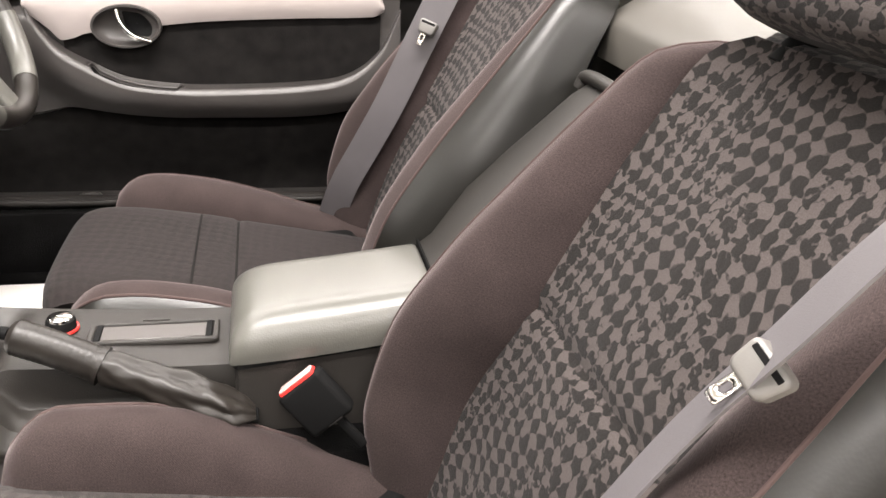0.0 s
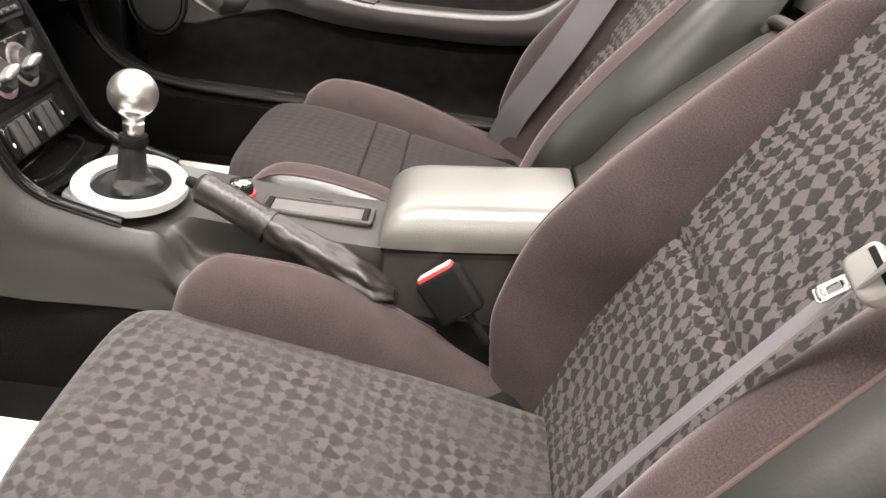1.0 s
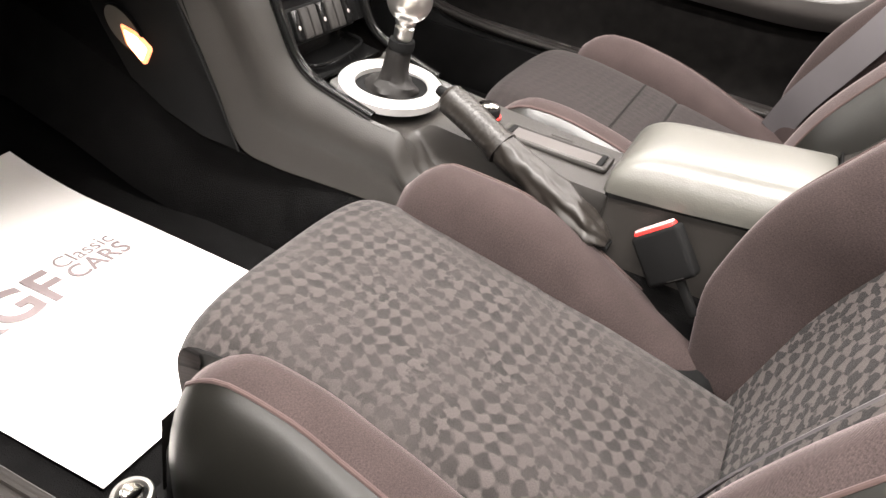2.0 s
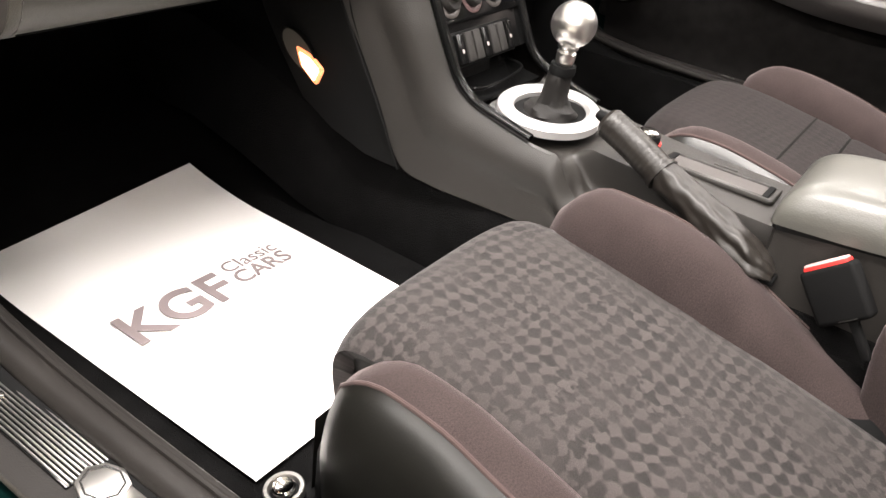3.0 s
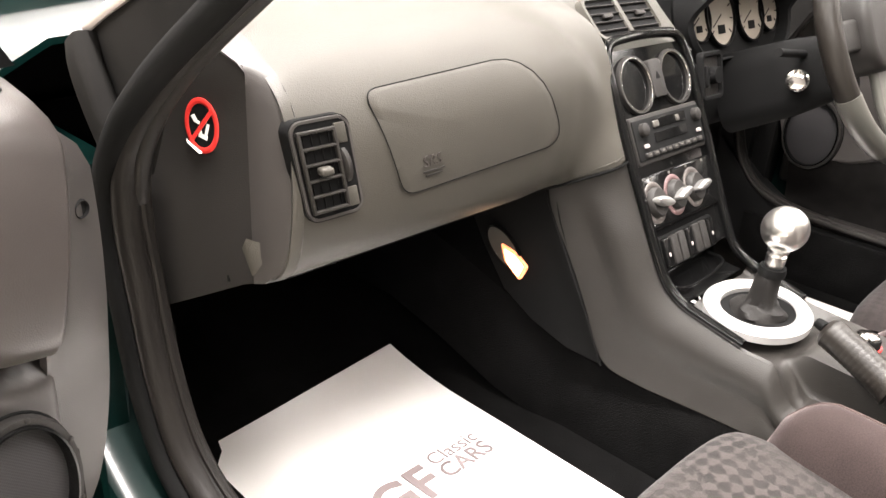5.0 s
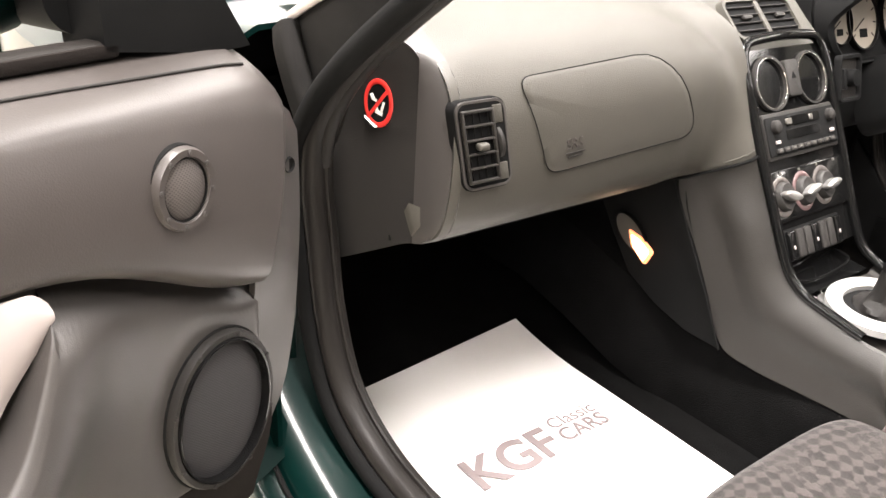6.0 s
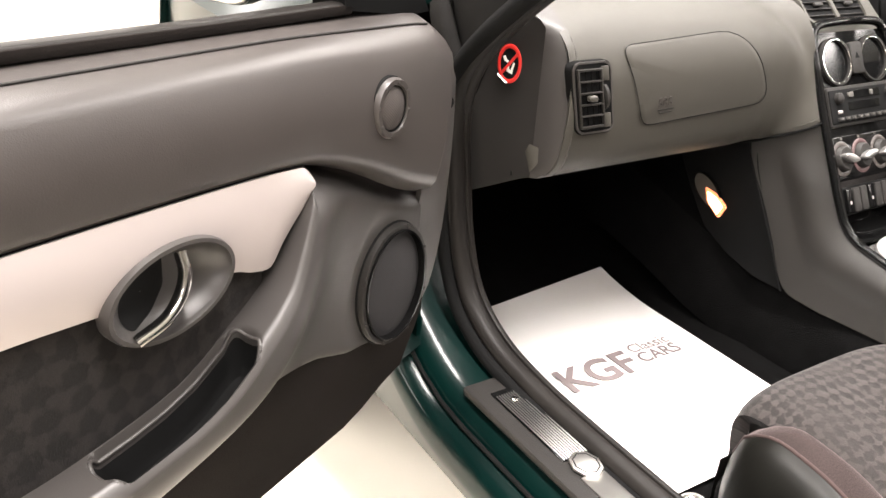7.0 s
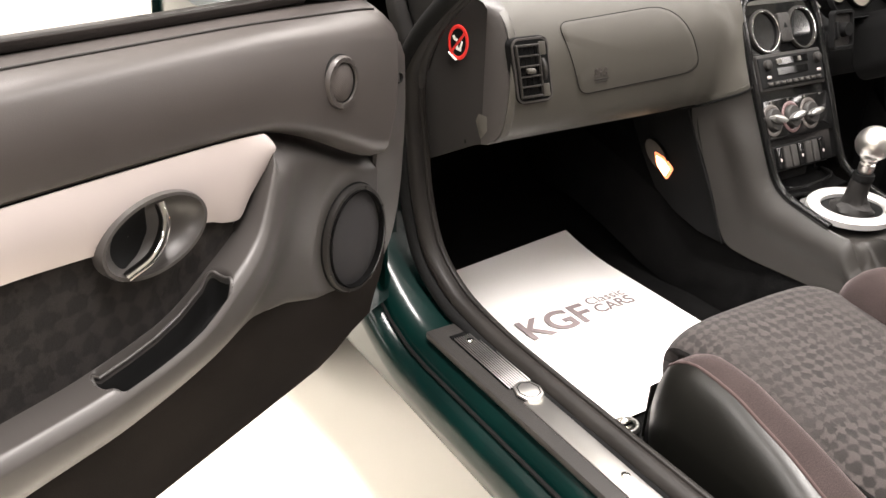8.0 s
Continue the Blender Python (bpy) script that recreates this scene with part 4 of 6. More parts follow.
def vent(m, w, h, parent):
    """A face vent: bezel, black plate for the dark depth, a louvre of five rounded slots, and its thumb wheel between
    two small panels.
    """
    body = part("vent", ring(rounded(w + 0.008, h + 0.008, 0.0125), rounded(w, h, 0.009), -0.012, 0.0018, m=m), DOOR_PLASTIC, parent, "grey vent bezel")
    part("vent_gap", ring(rounded(w + 0.0092, h + 0.0092, 0.0131), rounded(w + 0.007, h + 0.007, 0.0120), -0.012, 0.0004, m=m), BLACK, body, "dark gap")
    # shallow black plate stands in for the shaded depth of the vent
    part("vent_dark_plate", slab(rounded(w + 0.004, h + 0.004, 0.012), -0.012, 0.0012, m=m), BLACK, body, "flat black plate for the dark depth behind the slats")
    x0, lw = -0.0065, w - 0.016
    lh = h - 0.012
    step = lh / 5
    for k in range(6):
        thick = 0.0030 if k in (0, 5) else 0.0023
        part("slat", box(x0, -lh / 2 + step * k, 0.0040, lw, thick, 0.0040, 0.0010, 2, m=m), CONSOLE, body)
    for e in (-1, 1):
        part("louvre_side", box(x0 + e * (lw / 2 - 0.001), 0, 0.0040, 0.0032, lh + 0.0032, 0.0040, 0.0012, 2, m=m), CONSOLE, body)
    for k in range(4):
        part("vane", box(x0 + lw * (-0.34 + 0.227 * k), 0, 0.0016, 0.0009, lh, 0.0016, 0.0003, 1, m=m), BLACK, body)
    part("tab", box(x0 - 0.001, 0.001, 0.008, 0.013, 0.0075, 0.009, 0.0028, 3, m=m), DASH, body, "grey slider tab")
    part("thumb_wheel", turned([(0.0001, -0.0035), (0.019, -0.0035), (0.021, -0.002), (0.021, 0.002), (0.019, 0.0035), (0.0001, 0.0035)], 28, m @ pose(w / 2 - 0.008, 0, -0.013, 0, 90, 0)), DARK_TRIM, body, "ribbed thumb wheel")
    for e in (-1, 1):
        part("wheel_panel", box(w / 2 - 0.0075, e * h * 0.355, 0.000, 0.012, h * 0.22, 0.005, 0.0012, 2, m=m), DASH, body, "small grey panel")
    return body


LEAN = axes(local((dash_x(-0.526, 0.7195) - 0.0008, -0.526, 0.7195), DO), (0, 1, 0), (-0.075, -0.19, 1), (1, 0, 0.075))
vent(LEAN @ pose(0, 0, 0.0004), 0.054, 0.081, dash)

# end panel and its chamfer beside the door opening
EA, EB = Vector((-0.715, -0.621, 0)), Vector((-0.586, -0.569, 0))
ED = (EB - EA).normalized()
EN = Vector((ED.y, -ED.x, 0))


def end_at(u, z, n=0.0):
    """A point of the end panel: u from its rear edge forwards, n out of it."""
    p = EB - ED * u + EN * n
    return (p.x, p.y, z)


def end_edge(z):
    """How far forward the panel's rear edge lies where the dash top rounds away."""
    return max(0.0, (-0.586 - dash_x(-0.552, z)) / 0.927 + 0.010)


side = [(0.13, 0.553), (0.105, 0.556), (0.05, 0.583), (0.012, 0.602), (0.0, 0.606), (0.0, 0.70), (0.0, 0.76)] + [(end_edge(z), z) for z in (0.78, 0.79, 0.80, 0.808, 0.815, 0.821, 0.826, 0.832, 0.838)] + [(0.13, 0.841)]
part("end_panel", loft([[local(end_at(u, z, n), DO) for u, z in side] for n in (0.0, -0.015)]), DARK_TRIM, dash, "black end panel with a red sticker")
rows = []
for z in (0.606, 0.612, 0.618, 0.63, 0.645, 0.66, 0.70, 0.74, 0.77, 0.785, 0.795, 0.803, 0.81, 0.815, 0.820, 0.825, 0.830, 0.835):
    b = (dash_x(-0.552, z) + 0.001, -0.551, z)
    a = end_at(end_edge(max(z, 0.65)), z, 0.001)
    mid = [(p + q) / 2 for p, q in zip(a, b)]
    k = ease(0.83, 0.77, z)
    rows.append([local(p, DO) for p in (a, (mid[0] + 0.004 * k, mid[1] - 0.003 * k, z), b)])
# darker than the dash: shade of the side facing the door, put into colour
part("end_chamfer", sheet(rows, 0.004), DOOR_PLASTIC, dash, "chamfered dash end, darker grey for its shaded side")
foot = [(-0.584, -0.577, 0.653), (-0.572, -0.562, 0.646), (-0.568, -0.559, 0.634), (-0.579, -0.571, 0.626)]
part("chamfer_foot", loft([[local((x - o * 0.6, y, z - o), DO) for x, y, z in foot] for o in (0.0, 0.012)]), DASH, dash, "small sloping facet at the foot of the chamfer")
# sticker: a red prohibition ring with a plain grey mark
stk = thing("warning_sticker", "round red prohibition sticker with a peeling corner on the black panel", "sticker", at=end_at(0.045, 0.7445, 0.001))
sm = axes((0, 0, 0), ED, (0, 0, 1), EN)
part("backing", slab(oval(0.0165, 0.0235, 40), 0, 0.0008, m=sm), BLACK, stk)
part("red_ring", ring(oval(0.0172, 0.0243, 40), oval(0.0130, 0.0190, 40), 0.0, 0.0014, m=sm), RED, stk, "red ring")
part("red_bar", box(0, 0, 0.0012, 0.0036, 0.040, 0.0008, 0.0002, 1, m=sm @ pose(0, 0, 0, 0, 0, -38)), RED, stk, "red bar")
for dx, dz, w, h, a in ((-0.007, 0.006, 0.004, 0.006, 30), (-0.004, 0.003, 0.005, 0.003, -20), (0.001, -0.009, 0.009, 0.004, -15), (0.005, -0.004, 0.0028, 0.013, -16), (-0.002, -0.006, 0.004, 0.005, 10)):
    part("mark", box(0, 0, 0.0010, w, h, 0.0006, 0.0002, 1, m=sm @ pose(dx, dz, 0, 0, 0, a)), STICKER_WHITE, stk, "plain grey mark")
part("peeled_corner", loft([[sm @ Vector(p) for p in ((-0.016, -0.014, 0.0015), (0.0, -0.0235, 0.0015))], [sm @ Vector(p) for p in ((-0.0145, -0.0165, 0.003), (-0.003, -0.0245, 0.0025))]], False, False), STICKER_WHITE, stk, "peeled white corner")

# glovebox underside and footwell side panel with its courtesy lamp
under = [[local((x, y, z), DO) for y in span(-0.58, -0.13, 10)] for x, z in ((-0.61, 0.602), (-0.64, 0.592), (-0.72, 0.59), (-0.9, 0.62))]
part("under_dash", sheet(under, 0.006), BLACK, dash, "black dash underside")

# ---- centre stack and console ----
con = thing("centre_console", "grey plastic centre console with a black gloss instrument stack", "console", at=(-0.3, 0, 0.38))
CO = (-0.3, 0, 0.38)
UPV, OUTV = Vector((-0.447, 0, 0.894)), Vector((0.894, 0, 0.447))
STK = axes(local((-0.5055, 0, 0.671), CO), (0, 1, 0), UPV, OUTV)


def slim(y):
    """The stack lies a little towards the passenger and is narrower on the driver's side."""
    return -0.106 + (y + 0.106) * 0.91


def stack_at(y, s, n=0.0):
    return STK @ Matrix.Translation((slim(y), s, n))


# edge line of the trim, top to rear, and the base line of the cheeks
EDGE = [(-0.552, 0.106, 0.770), (-0.535, 0.1065, 0.727), (-0.515, 0.106, 0.684), (-0.493, 0.105, 0.64), (-0.468, 0.103, 0.59), (-0.445, 0.101, 0.545), (-0.427, 0.099, 0.515), (-0.405, 0.097, 0.497), (-0.375, 0.095, 0.487), (-0.325, 0.092, 0.474), (-0.285, 0.090, 0.470), (-0.20, 0.088, 0.464), (-0.12, 0.088, 0.460), (-0.03, 0.088, 0.458)]
FOOT = [(-0.66, 0.138, 0.80), (-0.625, 0.14, 0.74), (-0.602, 0.14, 0.68), (-0.587, 0.14, 0.622), (-0.575, 0.139, 0.575), (-0.54, 0.137, 0.52), (-0.51, 0.135, 0.465), (-0.475, 0.133, 0.40), (-0.43, 0.126, 0.385), (-0.37, 0.118, 0.382), (-0.31, 0.114, 0.382), (-0.20, 0.112, 0.382), (-0.12, 0.112, 0.382), (-0.03, 0.112, 0.382)]
for s in (-1, 1):
    e, f = smooth_path(EDGE, 10), smooth_path(FOOT, 10)
    rows = []
    for i, (a, b) in enumerate(zip(e, f)):
        row = []
        for q in span(0, 1, 12):
            p = a.lerp(b, q)
            bulge = 0.010 * math.sin(math.pi * min(1, q * 1.6)) * (1 if q < 0.62 else 0.4)
            z = p.z + 0.004 * math.sin(math.pi * q)
            if s < 0 and a.x > -0.31:
                cut = 0.424 + 0.06 * ease(-0.245, -0.300, a.x)
                z = min(z, cut - 0.04 * q)
            # above the joint the dash moulding takes over
            sink = 0.03 * ease(-0.001, 0.014, z - dash_low(-p.y)) if s < 0 and p.x < -0.49 else 0.0
            if s > 0:
                p.y -= 0.019 * ease(0.48, 0.55, p.z)
            row.append(local((p.x - sink, s * (p.y + bulge * (1 - ease(0.56, 0.63, z)) - 0.3 * sink), z), CO))
        rows.append(row)
    part("console_side", sheet(rows, 0.004), CONSOLE, con, "grey grained console side")
    seam = [local((a[0], s * (a[1] + 0.0015), a[2]), CO) for a in [(-0.600, 0.1425, 0.622), (-0.575, 0.1425, 0.58), (-0.54, 0.1415, 0.52), (-0.505, 0.139, 0.458), (-0.474, 0.135, 0.393)]]
    part("shut_line", sweep(seam, oval(0.0016, 0.0016, 8)), BLACK, con, "dark panel gap")
    foot = [[local((x, s * y, z), CO) for x, y, z in r] for r in ([(-0.585, 0.136, 0.625), (-0.64, 0.135, 0.632), (-0.70, 0.134, 0.638), (-0.78, 0.132, 0.64)], [(-0.562, 0.137, 0.565), (-0.62, 0.136, 0.565), (-0.67, 0.136, 0.575), (-0.742, 0.135, 0.59)], [(-0.535, 0.137, 0.510), (-0.59, 0.137, 0.500), (-0.64, 0.137, 0.510), (-0.712, 0.136, 0.533)], [(-0.505, 0.1365, 0.452), (-0.56, 0.137, 0.440), (-0.61, 0.137, 0.450), (-0.684, 0.137, 0.493)], [(-0.478, 0.133, 0.392), (-0.53, 0.135, 0.394), (-0.586, 0.136, 0.410), (-0.640, 0.137, 0.438)])]
    part("footwell_panel", sheet(foot, 0.004), BLACK, con, "dark footwell side panel")

# top of the console between the edges, stepped down to the handbrake well
KS = [-1, -0.9, -0.75, -0.66, -0.61, -0.585, -0.57, -0.562, -0.556, -0.55, -0.53, -0.5, -0.35, -0.15, 0.1, 0.35, 0.6, 0.8, 0.92, 1]
rows = []
for a in smooth_path(EDGE[7:], 12):
    rows.append([local((a.x, a.y * k, a.z + 0.004 * (1 - k * k) - 0.016 * ease(0.97, 0.86, abs(k)) * ease(-0.26, -0.29, a.x) - (a.z - min(a.z, 0.424 + 0.06 * ease(-0.245, -0.300, a.x))) * ease(-0.50, -0.60, k)), CO) for k in KS])
part("console_top", sheet(rows, 0.004), CONSOLE, con, "grey grained console top")
# stack panel in black gloss with its raised rim
rows = [[stack_at(y, s, -0.006) @ Vector((0, 0, 0)) for y in span(-0.100, 0.100, 8)] for s in span(0.112, -0.155, 10)]
rows += [[Vector(local(p, CO)) for p in [(x, y, z) for y in span(-0.097, 0.082, 8)]] for x, z in ((-0.462, 0.515), (-0.455, 0.497), (-0.435, 0.487), (-0.41, 0.484))]
part("stack_panel", sheet(rows, 0.004), BLACK_GLOSS, con, "black gloss stack panel")
side_rim = [(x + 0.003, -(y - 0.003), z + 0.002) for x, y, z in EDGE[1:10]][::-1]
arch_rim = side_rim + [(-0.5480, -0.1015, 0.759), (-0.5555, -0.094, 0.773), (-0.5595, -0.078, 0.781), (-0.5605, -0.04, 0.784)]
arch_rim = arch_rim + [(-0.5605, 0.0, 0.785)] + [(x, -y, z) for x, y, z in arch_rim[::-1]]
arch_rim = [(x, y + (slim(y) - y) * ease(0.48, 0.53, z), z) for x, y, z in arch_rim]
part("stack_rim", sweep(smooth_path([local(p, CO) for p in arch_rim], 5), rounded(0.013, 0.011, 0.0045, 4), up=(0.9, 0, 0.44)), BLACK_GLOSS, con, "black gloss surround")
# two round gauge pods and hazard switch
for y in (-0.048, 0.055):
    pod = part("gauge_pod", ring(oval(0.0365, 0.0365, 40), oval(0.0325, 0.0325, 40), -0.006, 0.0035, m=stack_at(y, 0.067)), DARK_TRIM, con, "dark pod rim")
    part("pod_tube", turned([(0.033, 0.002), (0.031, -0.02), (0.028, -0.045), (0.0001, -0.046)], 36, stack_at(y, 0.067), caps=False), DARK_TRIM, pod, "grey pod lining")
    part("pod_chrome", ring(oval(0.0332, 0.0332, 40), oval(0.0322, 0.0322, 40), 0.0022, 0.0034, m=stack_at(y, 0.067)), CHROME, pod, "thin chrome ring")
hz = part("hazard_switch", slab(rounded(0.029, 0.048, 0.004), -0.004, 0.005, 0.0015, m=stack_at(0.004, 0.07)), DARK_TRIM, con, "grey hazard switch")
part("triangle_mark", slab([(-0.005, -0.004), (0.005, -0.004), (0, 0.005)], 0.005, 0.0056, m=stack_at(0.004, 0.073)), BLACK, hz)

# radio
radio = thing("car_radio", "black and grey car radio with display and button rows", "radio", at=(-0.5055, 0, 0.671))
RM = axes((0, slim(0), 0), (0, 0.91, 0), UPV, OUTV)
part("case", slab(rounded(0.180, 0.060, 0.004), -0.03, 0.004, 0.002, m=RM), DARK_TRIM, radio, "dark grey radio face")
part("face_panel", slab(rounded(0.176, 0.050, 0.003), 0.004, 0.0058, 0.001, m=RM), BLACK, radio)
part("cassette_slot", box(0.0, -0.001, 0.0062, 0.085, 0.012, 0.0016, 0.0004, 1, m=RM), BLACK_GLOSS, radio, "black cassette slot")
part("display", box(0.004, 0.0155, 0.0062, 0.085, 0.012, 0.0016, 0.0006, 1, m=RM), BLACK_GLOSS, radio, "dark glossy display")
part("power_key", box(-0.035, 0.0155, 0.0075, 0.014, 0.008, 0.003, 0.001, 1, m=RM), DECK, radio)
part("eject_key", box(0.022, 0.0155, 0.0075, 0.008, 0.008, 0.003, 0.001, 1, m=RM), DECK, radio)
for x, y in ((-0.068, 0.012), (0.072, 0.013)):
    part("knob", turned([(0.0085, 0.005), (0.008, 0.012), (0.006, 0.0135), (0.0001, 0.0135)], 20, RM @ pose(x, y, 0)), DARK_TRIM, radio, "round grey knob")
for x, y in ((-0.068, -0.008), (0.072, -0.008)):
    part("side_key", box(x, y, 0.0072, 0.009, 0.005, 0.004, 0.001, 1, m=RM), SILVER, radio)
for k in range(9):
    key = part("preset_key", box(-0.068 + 0.017 * k, -0.019, 0.0072, 0.0135, 0.0062, 0.004, 0.001, 1, m=RM), DARK_TRIM, radio, "dark preset key")
    part("key_mark", box(-0.068 + 0.017 * k, -0.0185, 0.0094, 0.006, 0.0022, 0.0006, 0.0001, 1, m=RM), DECK, key, "pale mark")

# heater controls
heat = thing("heater_controls", "black heater panel with three silver rotary knobs", "heater controls", at=local((-0.4712, 0, 0.6025), (0, 0, 0)))
HM = axes((0, slim(0), 0), (0, 0.91, 0), UPV, OUTV)
part("panel", slab(rounded(0.19, 0.066, 0.006), -0.01, 0.002, 0.002, m=HM), BLACK_GLOSS, heat, "black heater panel")
for k, y in enumerate((-0.074, -0.022, 0.030)):
    dial = part("dial", ring(oval(0.0262, 0.0262, 36), oval(0.0195, 0.0195, 36), 0.001, 0.0034, m=HM @ pose(y, 0, 0)), DIAL_PINK if k == 1 else DIAL, heat, "pale dial ring")
    knob = part("knob", turned([(0.0195, 0.002), (0.0185, 0.009), (0.0165, 0.011), (0.0001, 0.011)], 28, HM @ pose(y, 0, 0)), DARK_TRIM, heat, "grey rotary knob")
    grip = slab(oval(0.0180, 0.0058, 28), 0.008, 0.022, 0.004, 3, m=HM @ pose(y, 0, 0, 0, 0, (-18, 10, 8)[k]))
    part("grip", grip, RIB_ALLOY, knob, "silver knob grip")
for k in range(4):
    part("scale_mark", box(-0.07 + 0.046 * k, 0.029, 0.0025, 0.005, 0.0035, 0.001, 0.0003, 1, m=HM), DECK, heat)

# switch row
sw = thing("switch_row", "row of black rocker switches with pale symbols", "switches", at=(-0.4430, 0, 0.546))
part("panel", slab([(x - 0.014, y) for x, y in rounded(0.148, 0.042, 0.004)], -0.012, 0.0, 0.0015, m=HM), BLACK, sw, "black switch panel")
for k in range(7):
    y = -0.074 + 0.0200 * k
    key = part("rocker", slab(rounded(0.017, 0.036, 0.002), 0.0, 0.005, 0.0015, m=HM @ pose(y, 0, 0)), BLACK_GLOSS if k in (0, 3, 6) else DARK_TRIM, sw, "black rocker switch")
    if k in (0, 3, 6):
        part("symbol", slab(oval(0.0020, 0.0026, 16), 0.005, 0.0058, m=HM @ pose(y, -0.003, 0)), SILVER, key, "white symbol")
# coin tray ledge under the switches
part("tray_lip", sweep([local(p, CO) for p in smooth_path([(-0.452, -0.06, 0.50), (-0.425, -0.055, 0.497), (-0.418, 0.0, 0.499), (-0.425, 0.055, 0.503), (-0.452, 0.06, 0.506)], 5)], oval(0.0022, 0.0022, 8)), BLACK_GLOSS, con)

# centre vents
CM = axes(local((-0.598, -0.004, 0.799), CO), (0, 1, 0), (-0.707, 0, 0.707), (0.707, 0, 0.707))
cv = part("centre_vents", ring(rounded(0.156, 0.066, 0.016), rounded(0.140, 0.050, 0.010), -0.03, 0.005, m=CM), DASH, con, "grey twin vent bezel")
# the twin vents' dark depth is likewise a black plate
part("vent_dark_plate", slab(rounded(0.146, 0.054, 0.010), -0.03, 0.0012, m=CM), BLACK, cv, "flat black plate for the dark depth behind the slats")
part("divider", box(0, 0, 0.0, 0.010, 0.054, 0.010, 0.003, 2, m=CM), DASH, cv)
for half in (-0.0375, 0.0375):
    for k in range(4):
        part("slat", box(half, -0.0175 + 0.0117 * k, 0.0030, 0.063, 0.0022, 0.0040, 0.0009, 1, m=CM), DARK_TRIM, cv)
    part("tab", box(half, 0.001, 0.005, 0.020, 0.006, 0.006, 0.002, 2, m=CM), CONSOLE, cv, "grey slider tab")

# gear ring, gaiter, lever
GR = axes(local((-0.346, 0, 0.4845), CO), (1, 0, 0.0), (0, 1, 0), (0, 0, 1)) @ pose(0, 0, 0, 0, 4, 0)
part("gear_ring", ring(oval(0.064, 0.077, 48), oval(0.044, 0.054, 48), -0.010, 0.0035, m=GR), WHITE_ALLOY, con, "white satin alloy gear surround")
lever = thing("gear_lever", "gear lever with polished alloy ball knob and black gaiter", "gear lever", at=(-0.345, 0, 0.487))
# black disc put in for the shade down in the gear surround
part("recess_dark_disc", turned([(0.054, -0.012), (0.052, -0.006), (0.030, -0.009), (0.0001, -0.010)], 36), BLACK, lever, "black disc that darkens the recess round the gaiter")
folds = []
for i, (r, z) in enumerate(((0.036, -0.010), (0.034, -0.004), (0.030, 0.001), (0.024, 0.003), (0.020, 0.006), (0.018, 0.016), (0.0165, 0.030), (0.0160, 0.042), (0.0135, 0.045), (0.013, 0.055))):
    folds.append([((r * (1 + 0.14 * math.sin(4 * a + i) * (1 if 0 < i < 5 else 0.2)) * 0.92) * math.cos(a) + 0.06 * z, r * (1 + 0.14 * math.sin(4 * a + i) * (1 if 0 < i < 5 else 0.2)) * math.sin(a), z) for a in span(0, 2 * math.pi, 40)[:-1]])
part("gaiter", loft(folds), SOFT_LEATHER, lever, "folded black leather gaiter")
part("collar", turned([(0.016, 0.045), (0.0165, 0.05), (0.0155, 0.056), (0.0001, 0.057)], 24, pose(0.002, 0, 0, 0, 3, 0)), BLACK, lever, "black collar")
part("knob", turned([(0.0085, 0.054), (0.0115, 0.060), (0.012, 0.072), (0.0095, 0.0745), (0.0125, 0.077), (0.0130, 0.081)] + [(0.0275 * math.sin(a), 0.106 - 0.0275 * math.cos(a)) for a in span(0.52, math.pi - 0.01, 18)], 36, pose(0.002, 0, 0, 0, 3, 0)), ALLOY, lever, "polished alloy ball knob")

# storage slot and lock knob on the console top
slot = thing("cassette_slot", "shallow grey storage slot with a dark rim in the console", "storage slot", at=(-0.127, 0.022, 0.4645))
part("frame", ring(rounded(0.140, 0.046, 0.006), rounded(0.126, 0.034, 0.004), 0.0, 0.005), CONSOLE, slot, "grey frame")
part("flap", box(0.0, 0.0, 0.0025, 0.112, 0.030, 0.003, 0.001, 1), DOOR_VINYL, slot, "grey flap")
part("catch", box(0.0, 0.024, 0.005, 0.03, 0.006, 0.004, 0.002, 2), CONSOLE, slot)
for k in (-0.059, 0.059):
    part("slot_end", box(k, 0, 0.004, 0.007, 0.034, 0.003, 0.001, 1), BLACK, slot, "dark slot end")
lk = thing("lighter_knob", "black lighter knob with a chrome top", "lighter knob", at=(-0.226, 0.036, 0.4695))
part("stem", turned([(0.016, 0), (0.0155, 0.011), (0.0145, 0.0125), (0.0001, 0.0125)], 28), BLACK, lk, "black stem")
part("cap", turned([(0.0135, 0.012), (0.0128, 0.0155), (0.009, 0.017), (0.0001, 0.0172)], 28), CHROME, lk, "chrome cap")
part("collar", ring(oval(0.0185, 0.0185, 28), oval(0.0155, 0.0155, 28), 0, 0.0025), RED, lk, "orange-red collar")

# armrest box with lid, and the tower behind it
arm = thing("armrest_box", "storage box with a padded grey lid between the seats", "armrest", at=(0.07, 0, 0.40))
AO = (0.07, 0, 0.40)


def lid_loop(x, w, z0, z1, r, n=6):
    pts = [(-w, z0)]
    for a in span(180, 90, n):
        pts.append((-w + r + r * math.cos(radians(a)), z1 - r + r * math.sin(radians(a))))
    for a in span(90, 0, n):
        pts.append((w - r + r * math.cos(radians(a)), z1 - r + r * math.sin(radians(a))))
    return [local((x, y, z), AO) for y, z in pts + [(w, z0)]]


